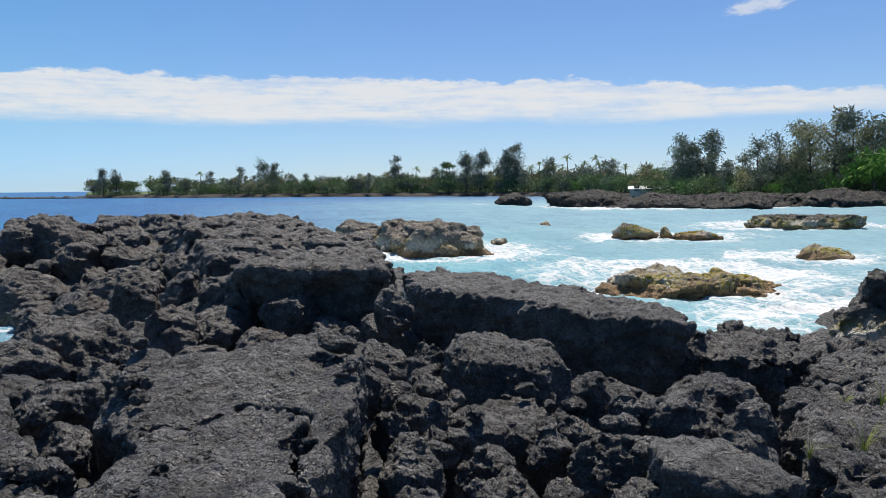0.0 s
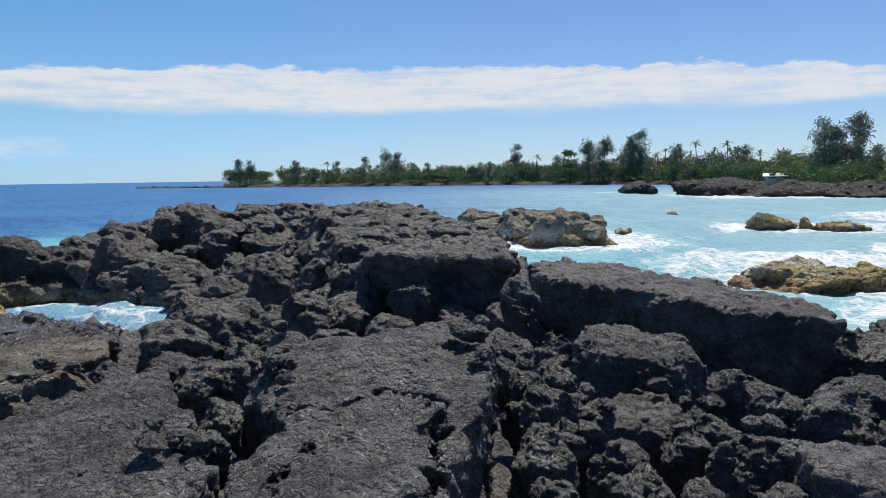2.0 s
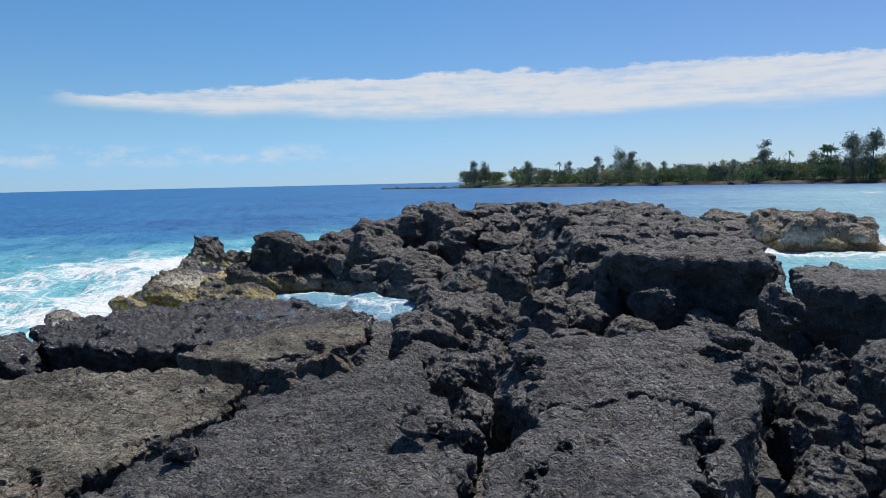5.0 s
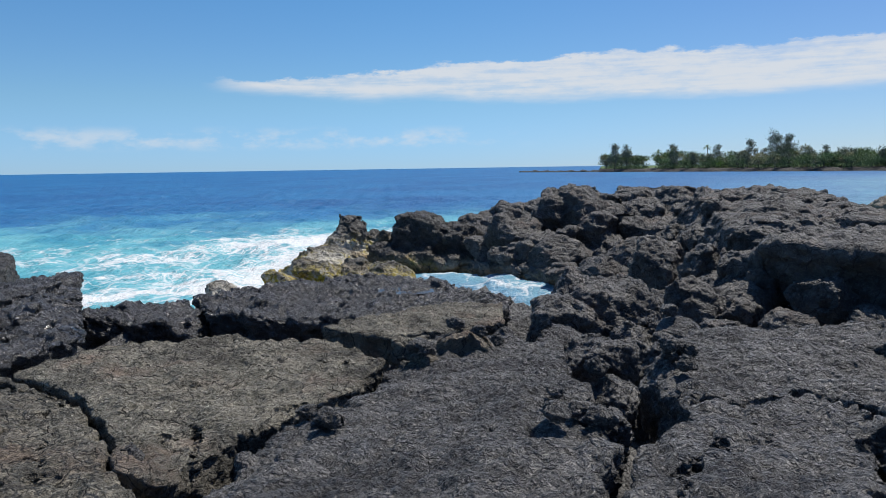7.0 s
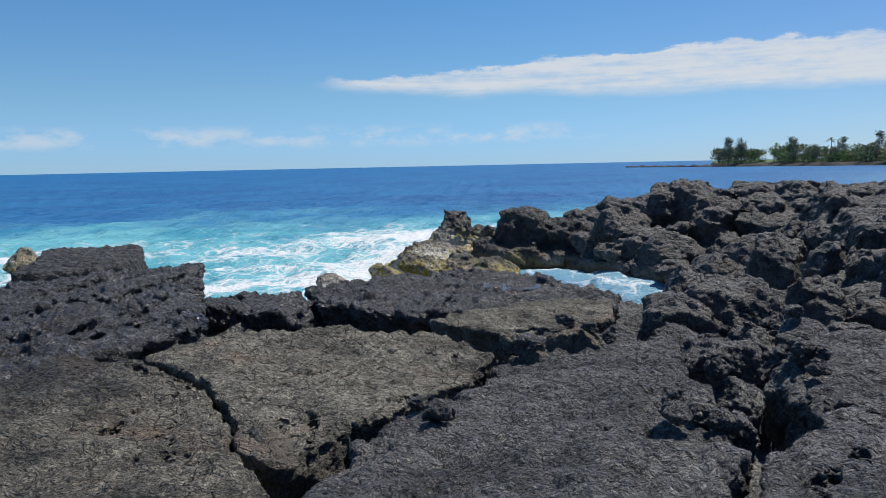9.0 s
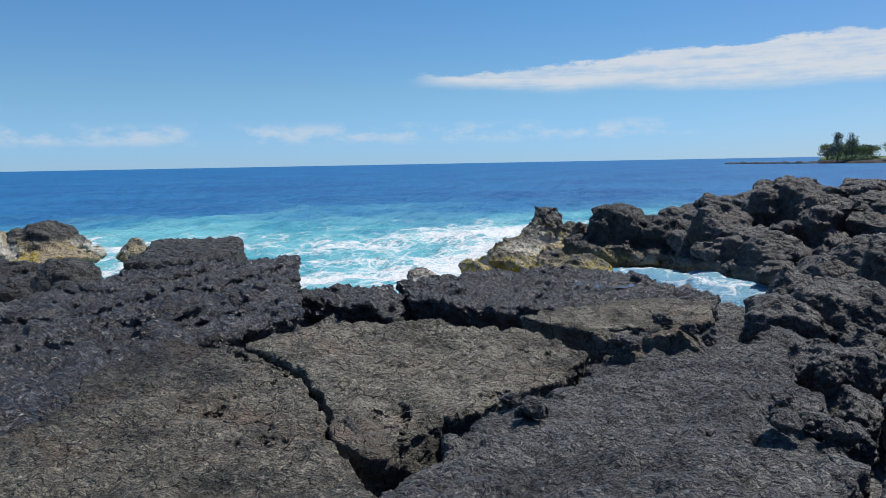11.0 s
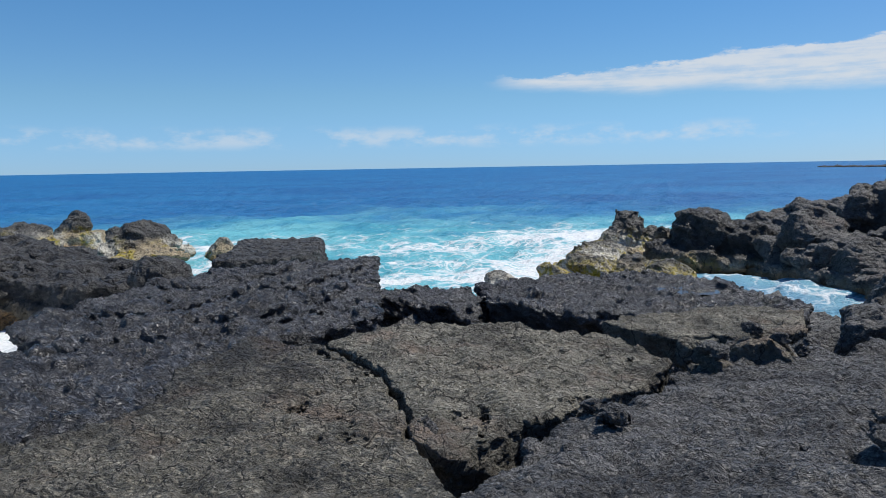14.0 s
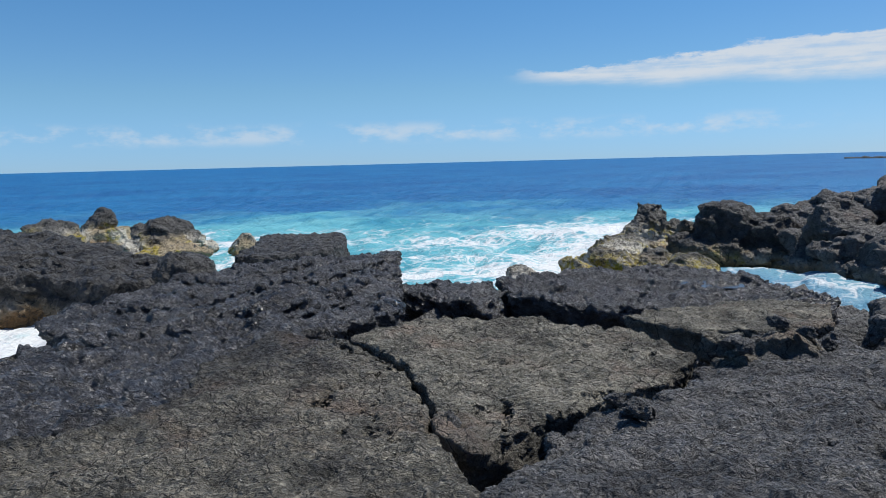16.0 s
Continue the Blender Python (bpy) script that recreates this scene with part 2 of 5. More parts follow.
# wet_lava: its bright pale specks are highlights painted into the colour
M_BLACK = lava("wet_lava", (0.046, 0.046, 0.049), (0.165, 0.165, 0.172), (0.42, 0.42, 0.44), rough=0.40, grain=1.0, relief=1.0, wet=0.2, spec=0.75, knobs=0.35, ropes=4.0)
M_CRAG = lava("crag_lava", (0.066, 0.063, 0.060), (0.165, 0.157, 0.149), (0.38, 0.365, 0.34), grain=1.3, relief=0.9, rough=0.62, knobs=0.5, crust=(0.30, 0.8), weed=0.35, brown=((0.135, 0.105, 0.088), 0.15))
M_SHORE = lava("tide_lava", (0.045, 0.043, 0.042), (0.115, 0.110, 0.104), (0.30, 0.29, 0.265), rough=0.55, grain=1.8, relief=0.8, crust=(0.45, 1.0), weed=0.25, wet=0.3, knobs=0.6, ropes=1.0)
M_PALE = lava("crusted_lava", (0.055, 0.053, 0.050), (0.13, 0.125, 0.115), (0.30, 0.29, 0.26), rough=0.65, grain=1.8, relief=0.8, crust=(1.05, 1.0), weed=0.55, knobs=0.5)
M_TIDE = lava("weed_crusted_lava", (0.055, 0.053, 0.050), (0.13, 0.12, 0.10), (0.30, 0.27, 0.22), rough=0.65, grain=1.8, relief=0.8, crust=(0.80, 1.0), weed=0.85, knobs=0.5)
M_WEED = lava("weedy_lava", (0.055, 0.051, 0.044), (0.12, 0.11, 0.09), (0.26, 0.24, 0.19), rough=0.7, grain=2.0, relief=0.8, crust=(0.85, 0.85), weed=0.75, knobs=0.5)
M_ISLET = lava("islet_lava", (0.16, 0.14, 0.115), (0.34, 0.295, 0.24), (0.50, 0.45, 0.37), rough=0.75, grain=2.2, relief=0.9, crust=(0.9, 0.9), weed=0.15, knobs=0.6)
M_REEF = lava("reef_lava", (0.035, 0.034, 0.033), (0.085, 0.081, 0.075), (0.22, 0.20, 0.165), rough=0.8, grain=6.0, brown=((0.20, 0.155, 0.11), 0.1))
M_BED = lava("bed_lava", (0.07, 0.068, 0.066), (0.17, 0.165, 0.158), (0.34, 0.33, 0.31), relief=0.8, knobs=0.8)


# ---- rock building: solid shapes on a grid, roughened and skinned ----

def tile_noise(size, lo, hi, slope, seed):
    """A repeating cube of noise whose waves are lo to hi cells long."""
    rng = np.random.default_rng(seed)
    k = np.fft.fftfreq(size)[:, None, None] ** 2 + np.fft.fftfreq(size)[None, :, None] ** 2 + np.fft.rfftfreq(size)[None, None, :] ** 2
    k = np.sqrt(k)
    k[0, 0, 0] = 1.0
    amp = np.where((k >= 1.0 / hi) & (k <= 1.0 / lo), k ** (-slope), 0.0)
    v = np.fft.irfftn(np.fft.rfftn(rng.standard_normal((size,) * 3)) * amp, s=(size,) * 3)
    return np.clip(v / v.std(), -2.2, 2.2).astype(np.float32)


def tile_cells(size, count, seed):
    """A repeating cube of Voronoi cells: a tilted facet for each cell, and the way to its border."""
    rng = np.random.default_rng(seed)
    pts, val = rng.random((count, 3)) * size, rng.standard_normal(count)
    g = np.arange(size) + 0.5
    best = np.full((size,) * 3, 1e9, np.float32)
    second = best.copy()
    own = np.zeros((size,) * 3, np.float32)
    for q, v in zip(pts, val):
        ox, oy, oz = [((g - c + size / 2) % size - size / 2).astype(np.float32) for c in q]
        tilt = rng.standard_normal(3) * 1.3 / size ** 0.5
        dd = np.sqrt(ox[:, None, None] ** 2 + oy[None, :, None] ** 2 + oz[None, None, :] ** 2)
        v = v * 0.62 + tilt[0] * ox[:, None, None] + tilt[1] * oy[None, :, None] + tilt[2] * oz[None, None, :]
        near = dd < best
        second = np.where(near, best, np.minimum(second, dd))
        own = np.where(near, v.astype(np.float32), own)
        best = np.where(near, dd, best)
    return np.clip(own / own.std(), -1.5, 1.5), second - best


FBM = tile_noise(96, 3, 48, 2.2, 1)
GRIT = tile_noise(96, 2.2, 20, 1.9, 2)
_b = [np.abs(tile_noise(96, w / 1.5, w * 1.5, 1.0, 10 + w)) * w for w in (32, 16, 8, 4)]
BILLOW = sum(_b) / 32.0
BILLOW = ((BILLOW - BILLOW.mean()) / BILLOW.std()).astype(np.float32)
CELL, EDGE = tile_cells(72, 70, 3)
CHUNK = (np.clip(EDGE / 5.0, 0, 1) - 0.75).astype(np.float32)


def sample(tile, p, period, shift=0.0):
    """The tile's value at the points p, for a tile that is period metres long."""
    s = tile.shape[0]
    q = (p * np.float32(s / period) + np.float32((shift % 1.0) * s)).astype(np.float32)
    i = np.floor(q)
    f = q - i
    i = i.astype(np.int32) % s
    j = (i + 1) % s
    fx, fy, fz = f[:, 0], f[:, 1], f[:, 2]
    flat = tile.ravel()
    a, b = i[:, 0] * s * s, j[:, 0] * s * s
    c, d = i[:, 1] * s, j[:, 1] * s
    e, g = i[:, 2], j[:, 2]
    low = (flat[a + c + e] * (1 - fx) + flat[b + c + e] * fx) * (1 - fy) + (flat[a + d + e] * (1 - fx) + flat[b + d + e] * fx) * fy
    top = (flat[a + c + g] * (1 - fx) + flat[b + c + g] * fx) * (1 - fy) + (flat[a + d + g] * (1 - fx) + flat[b + d + g] * fx) * fy
    return low * (1 - fz) + top * fz


Slab = namedtuple("Slab", "poly plane bottom under soft")
Lump = namedtuple("Lump", "at size yaw facets seed soft")
Crack = namedtuple("Crack", "line width depth")


def slab(poly, plane, bottom, under=0.0, soft=0.06):
    """A block over a ground plan; plane (a, b, c): its top is a + b x + c y; under: how far it draws in (metres a metre) downwards."""
    return Slab(np.array(poly, float), plane, bottom, under, soft)


def lump(at, size, yaw=0.0, seed=0, facets=10, soft=0.03):
    """An angular boulder round a middle, with half its length, width and height."""
    return Lump(np.array(at, float), np.array(size, float), radians(yaw), facets, seed, soft)


def poly_distance(poly, x, y):
    d = np.full(x.shape, 1e9)
    inside = np.zeros(x.shape, bool)
    for (ax, ay), (bx, by) in zip(poly, np.roll(poly, -1, 0)):
        ex, ey = bx - ax, by - ay
        h = np.clip(((x - ax) * ex + (y - ay) * ey) / (ex * ex + ey * ey + 1e-9), 0, 1)
        d = np.minimum(d, (x - ax - h * ex) ** 2 + (y - ay - h * ey) ** 2)
        cross = ((ay > y) != (by > y)) & (x < ex * (y - ay) / (ey + (1e-12 if ey >= 0 else -1e-12)) + ax)
        inside ^= cross
    d = np.sqrt(d)
    return np.where(inside, -d, d)


def line_distance(line, x, y):
    d = np.full(x.shape, 1e9)
    for (ax, ay), (bx, by) in zip(line[:-1], line[1:]):
        ex, ey = bx - ax, by - ay
        h = np.clip(((x - ax) * ex + (y - ay) * ey) / (ex * ex + ey * ey + 1e-9), 0, 1)
        d = np.minimum(d, (x - ax - h * ex) ** 2 + (y - ay - h * ey) ** 2)
    return np.sqrt(d)


def soft_max(a, b, k):
    h = np.maximum(k - np.abs(a - b), 0.0) / k
    return np.maximum(a, b) + h * h * k * 0.25


def solid(shape, x, y, z):
    """Signed distance of one shape on the grid of columns x, y and heights z."""
    if isinstance(shape, Slab):
        side = poly_distance(shape.poly, x, y)[:, :, None]
        a, b, c = shape.plane
        top = (a + b * x + c * y)[:, :, None]
        over = z[None, None, :] - top
        side = side - shape.under * np.minimum(over, 0.0)
        d = soft_max(side, over / math.sqrt(1 + b * b + c * c), shape.soft)
        return np.maximum(d, shape.bottom - z[None, None, :])
    rng = np.random.default_rng(shape.seed)
    ways = [v / np.linalg.norm(v) for v in rng.standard_normal((shape.facets, 3))]
    offs = [rng.uniform(0.62, 0.95) for _ in ways]
    rays = rng.standard_normal((600, 3))
    rays /= np.linalg.norm(rays, axis=1)[:, None]
    far = np.full(600, 1.1)
    for v, o in zip(ways, offs):
        k = rays @ v
        far = np.minimum(far, np.where(k > 1e-3, o / np.maximum(k, 1e-3), 9.0))
    tips = rays * far[:, None]
    lo, hi = tips.min(0), tips.max(0)
    mid, half = (lo + hi) / 2, (hi - lo) / 2
    c, s = math.cos(shape.yaw), math.sin(shape.yaw)
    dx, dy = x - shape.at[0], y - shape.at[1]
    q = [((dx * c + dy * s) / shape.size[0] * half[0] + mid[0])[:, :, None], ((dy * c - dx * s) / shape.size[1] * half[1] + mid[1])[:, :, None],
         ((z - shape.at[2]) / shape.size[2] * half[2] + mid[2])[None, None, :]]
    d = np.sqrt(q[0] ** 2 + q[1] ** 2 + q[2] ** 2) - 1.1
    for v, o in zip(ways, offs):
        d = soft_max(d, q[0] * v[0] + q[1] * v[1] + q[2] * v[2] - o, shape.soft)
    return d * shape.size.min()


Look = namedtuple("Look", "warp warp_len mid mid_len cell cell_len chunk chunk_len crack crack_len flake flake_len fine fine_len")
PLATEY = Look(0.022, 3.2, 0.006, 0.9, 0.006, 1.6, 0.003, 0.8, 0.010, 1.6, 0.010, 1.5, 0.0085, 0.40)
ROUGH = Look(0.030, 2.8, 0.010, 0.9, 0.008, 1.6, 0.004, 0.7, 0.008, 1.9, 0.010, 1.5, 0.0095, 0.42)
STEPPED = Look(0.050, 2.8, 0.012, 1.1, 0.034, 1.9, 0.006, 1.2, 0.010, 2.6, 0.030, 2.0, 0.0120, 0.45)
WETTED = Look(0.040, 3.4, 0.012, 1.2, 0.016, 1.6, 0.006, 1.1, 0.014, 2.4, 0.034, 1.4, 0.0170, 0.50)
CLINKER = Look(0.020, 2.4, 0.008, 1.2, 0.032, 1.7, 0.002, 1.3, 0.0, 2.0, 0.014, 1.8, 0.0090, 0.45)
SMOOTHED = Look(0.035, 2.8, 0.010, 1.0, 0.010, 1.6, 0.003, 1.0, 0.008, 2.6, 0.012, 1.6, 0.0060, 0.4)
CRAG = Look(0.06, 7.0, 0.014, 3.0, 0.060, 4.4, 0.006, 2.6, 0.0, 4.0, 0.030, 3.4, 0.018, 1.3)
TIDE = Look(0.06, 5.0, 0.014, 2.6, 0.060, 3.4, 0.006, 2.4, 0.0, 4.0, 0.028, 3.2, 0.017, 1.3)
TILT = np.array([[0.96, 0.0, 0.28], [-0.07, 0.97, 0.23], [-0.27, -0.24, 0.93]], np.float32)


SPIN = np.array([[0.8, 0.6, 0.0], [-0.57, 0.76, 0.31], [0.186, -0.248, 0.951]], np.float32)


def skin(v, origin, res):
    """Surface nets: the faces round the part of the grid that is below zero."""
    s = v < 0
    nx, ny, nz = v.shape
    count = np.zeros((nx - 1, ny - 1, nz - 1), np.int8)
    for i in (0, 1):
        for j in (0, 1):
            for k in (0, 1):
                count += s[i:nx - 1 + i, j:ny - 1 + j, k:nz - 1 + k]
    cells = np.argwhere((count > 0) & (count < 8))
    ident = np.full(count.shape, -1, np.int32)
    ident[cells[:, 0], cells[:, 1], cells[:, 2]] = np.arange(len(cells))
    corners = [(i, j, k) for i in (0, 1) for j in (0, 1) for k in (0, 1)]
    val = [v[cells[:, 0] + i, cells[:, 1] + j, cells[:, 2] + k] for i, j, k in corners]
    pos, num = np.zeros((len(cells), 3)), np.zeros(len(cells))
    for a in range(8):
        for b in range(a + 1, 8):
            ca, cb = np.array(corners[a]), np.array(corners[b])
            if np.abs(ca - cb).sum() != 1:
                continue
            cut = (val[a] < 0) != (val[b] < 0)
            h = np.where(cut, val[a] / np.where(cut, val[a] - val[b], 1.0), 0.0)
            pos += cut[:, None] * (ca + h[:, None] * (cb - ca))
            num += cut
    verts = (cells + pos / num[:, None]) * res + origin
    quads = []
    for axis in range(3):
        o = [1, 1, 1]
        o[axis] = 0
        lo = s[tuple(slice(o[i], (n - 1) if i == axis else (n - 1)) for i, n in enumerate(v.shape))]
        hi = s[tuple(slice(o[i] + (i == axis), n if i == axis else (n - 1)) for i, n in enumerate(v.shape))]
        at = np.argwhere(lo != hi)
        flip = lo[at[:, 0], at[:, 1], at[:, 2]]
        at = at + o
        u, w = (axis + 1) % 3, (axis + 2) % 3
        ring = []
        for du, dw in ((-1, -1), (0, -1), (0, 0), (-1, 0)):
            q = at.copy()
            q[:, u] += du
            q[:, w] += dw
            ring.append(ident[q[:, 0], q[:, 1], q[:, 2]])
        ring = np.stack(ring, 1)
        quads.append(np.where(flip[:, None], ring, ring[:, ::-1]))
    return verts, np.concatenate(quads)


def mesh_from(name, verts, quads, mat, smooth=True):
    me = bpy.data.meshes.new(name)
    me.vertices.add(len(verts))
    me.vertices.foreach_set("co", np.asarray(verts, np.float32).ravel())
    n = quads.shape[1]
    me.loops.add(quads.size)
    me.loops.foreach_set("vertex_index", np.asarray(quads, np.int32).ravel())
    me.polygons.add(len(quads))
    me.polygons.foreach_set("loop_start", np.arange(0, quads.size, n, dtype=np.int32))
    me.polygons.foreach_set("use_smooth", np.full(len(quads), smooth))
    me.update(calc_edges=True)
    me.validate()
    if mat:
        me.materials.append(mat)
    return me


def whole(quads, count):
    """Which faces belong to the large connected bodies, leaving out loose crumbs."""
    own = np.arange(count)
    for _ in range(60):
        low = own[quads].min(1)
        nxt = own.copy()
        for c in range(4):
            np.minimum.at(nxt, quads[:, c], low)
        nxt = nxt[nxt]
        nxt = nxt[nxt]
        if (nxt == own).all():
            break
        own = nxt
    body = own[quads[:, 0]]
    return (np.bincount(body, minlength=count) > 0.08 * len(quads))[body]


def rock(name, label, shapes, style, mat, res, cracks=(), seed=0, scale=1.0, blend=0.08, category="rock", group="", host=None):
    """A rock: shapes melted together, bent and split by a style, cut by cracks, then roughened along its normals."""
    lo, hi = np.full(3, 1e9), np.full(3, -1e9)
    boxes = []
    for s in shapes:
        if isinstance(s, Slab):
            tops = s.plane[0] + s.poly @ np.array(s.plane[1:])
            pad = abs(min(s.under, 0.0)) * (tops.max() - s.bottom)
            a = np.array([*(s.poly.min(0) - pad), s.bottom])
            b = np.array([*(s.poly.max(0) + pad), tops.max()])
        else:
            r = s.size[:2].max() * 1.15
            a, b = s.at - [r, r, s.size[2] * 1.15], s.at + [r, r, s.size[2] * 1.15]
        boxes.append((a, b))
        lo, hi = np.minimum(lo, a), np.maximum(hi, b)
    k = scale
    reach = (style.warp * 1.2 + style.cell * 1.6) * k + 2.5 * res
    lo, hi = lo - reach, hi + reach
    dims = np.ceil((hi - lo) / res).astype(int) + 1
    gx, gy, gz = [(lo[i] + res * np.arange(dims[i])).astype(np.float32) for i in range(3)]
    x, y = np.meshgrid(gx, gy, indexing="ij")
    d = np.full(tuple(dims), 9.0, np.float32)
    for s, (a, b) in zip(shapes, boxes):
        i0 = np.clip(((a - reach - blend - lo) / res).astype(int), 0, dims - 2)
        i1 = np.clip(((b + reach + blend - lo) / res).astype(int) + 2, 2, dims)
        w = tuple(slice(p, q) for p, q in zip(i0, i1))
        e = solid(s, x[w[0], w[1]], y[w[0], w[1]], gz[w[2]]).astype(np.float32)
        d[w] = -soft_max(-d[w], -e, blend)
    near = np.nonzero(np.abs(d) < reach)
    p = np.stack([gx[near[0]], gy[near[1]], gz[near[2]]], 1)
    sh = 0.37 * seed
    add = style.warp * k * sample(FBM, p, style.warp_len * k, sh) * 0.6
    if style.cell:
        add = add + style.cell * k * sample(CELL, p @ SPIN + add[:, None] * 0.8, style.cell_len * k, sh)
    d[near] += add
    for c in cracks:
        flat = np.stack([x.ravel(), y.ravel(), np.zeros(x.size, np.float32)], 1)
        sx, sy = [0.045 * sample(FBM, flat, 1.1, h).reshape(x.shape) + 0.012 * sample(FBM, flat, 0.35, h).reshape(x.shape) for h in (0.7, 0.1)]
        far = line_distance(np.array(c.line, float), x + sx, y + sy)
        ix, iy = np.nonzero(far < c.width + 0.05)
        floor_z = hi[2] - reach - c.depth
        half = c.width * 0.5 * np.clip((gz - floor_z) / c.depth + 0.35, 0.2, 1.3)
        cut = np.maximum(far[ix, iy][:, None] - half[None, :], (floor_z - gz)[None, :])
        d[ix, iy] = soft_max(d[ix, iy], -cut, 0.012)
    d[0], d[-1], d[:, 0], d[:, -1], d[:, :, 0], d[:, :, -1] = [np.maximum(e, 1e-3) for e in (d[0], d[-1], d[:, 0], d[:, -1], d[:, :, 0], d[:, :, -1])]
    verts, quads = skin(d, lo, res)
    floor_z = min([s.bottom if isinstance(s, Slab) else -0.6 for s in shapes])
    quads = quads[verts[:, 2][quads].max(1) > floor_z + 1.2 * res]
    quads = quads[whole(quads, len(verts))]
    used, quads = np.unique(quads, return_inverse=True)
    verts, quads = verts[used], quads.reshape(-1, 4)
    mid = np.array([(lo[0] + hi[0]) / 2, (lo[1] + hi[1]) / 2, lo[2]])
    me = mesh_from(name, verts - mid, quads, mat)
    normal = np.empty(len(verts) * 3, np.float32)
    me.vertices.foreach_get("normal", normal)
    normal = normal.reshape(-1, 3)
    p = verts.astype(np.float32)
    q = p @ SPIN
    out = -style.mid * k * sample(FBM, q, style.mid_len * k, sh + 0.4)
    q2 = q + out[:, None] * 0.8
    if style.cell:
        out = out - 0.42 * style.cell * k * sample(CELL, p + out[:, None] * 0.5, style.cell_len * 0.4 * k, sh + 0.3)
        out = out - 0.16 * style.cell * k * sample(CELL, q2, style.cell_len * 0.16 * k, sh + 0.8)
    if style.chunk:
        out = out + style.chunk * k * (sample(CHUNK, q2, style.chunk_len * k, sh + 0.2) + 0.45 * sample(CHUNK, p + out[:, None], style.chunk_len * 0.41 * k, sh + 0.6))
    if style.crack:
        out = out - style.crack * k * np.exp(-(sample(EDGE, q2, style.crack_len * k, sh) / 0.75) ** 2) * 1.5
    lay = sample(FBM, (p @ TILT) * np.float32([0.6, 0.6, 1.8]), style.flake_len * k, sh + 0.9) * 1.8
    out = out - style.flake * k * (np.floor(lay) + np.clip((lay - np.floor(lay)) * 5.0, 0, 1)) * 0.7
    out = out - style.fine * k * sample(GRIT, q, style.fine_len * 2.2 * k, sh + 0.5)
    me.vertices.foreach_set("co", (p - mid + normal * out[:, None]).astype(np.float32).ravel())
    me.update()
    ob = new(name, me)
    ob.location = mid
    if host:
        ob.parent = host
        ob.location = Vector(mid) - host.location
        return ob
    return tagged(ob, label, category, group)


def blocks(host, poly, plane, count, size, seed, proud=0.12, mat=None):
    """Angular broken blocks that make up the upper faces of a crag, each a piece of its own."""
    rng = np.random.default_rng(seed)
    poly = np.array(poly, float)
    lo, hi = poly.min(0), poly.max(0)
    done = 0
    while done < count:
        x, y = rng.uniform(lo, hi)
        if poly_distance(poly, np.array([x]), np.array([y]))[0] > -0.1:
            continue
        a = rng.uniform(*size)
        half = a * np.array([rng.uniform(0.8, 1.35), rng.uniform(0.7, 1.2), rng.uniform(0.5, 0.9)])
        z = plane[0] + plane[1] * x + plane[2] * y + rng.uniform(-0.25, 1.0) * proud - half[2] * 0.75
        if z + half[2] < 0.2:
            continue
        rock("block", "", [lump((x, y, z), half, rng.uniform(0, 180), seed * 50 + done, 7, 0.02)], CLINKER, mat or M_CRAG, max(0.035, math.hypot(x, y) * 0.0024), seed=seed + done, scale=0.9, host=host)
        done += 1


# ---- sea ----
ISLES = [(-25.5, 13.0, 4.5), (-22.0, 11.0, 2.5), (-15.8, 3.2, 2.0), (-38.43, 13.94, 5.0), (-30.80, 16.58, 3.0), (10.5, 40, 5.5), (17.5, 25.5, 5.0), (30, 47, 4.5), (48, 54, 6.5), (28.5, 30.5, 2.5), (75, 118, 22), (56, 146, 5)]


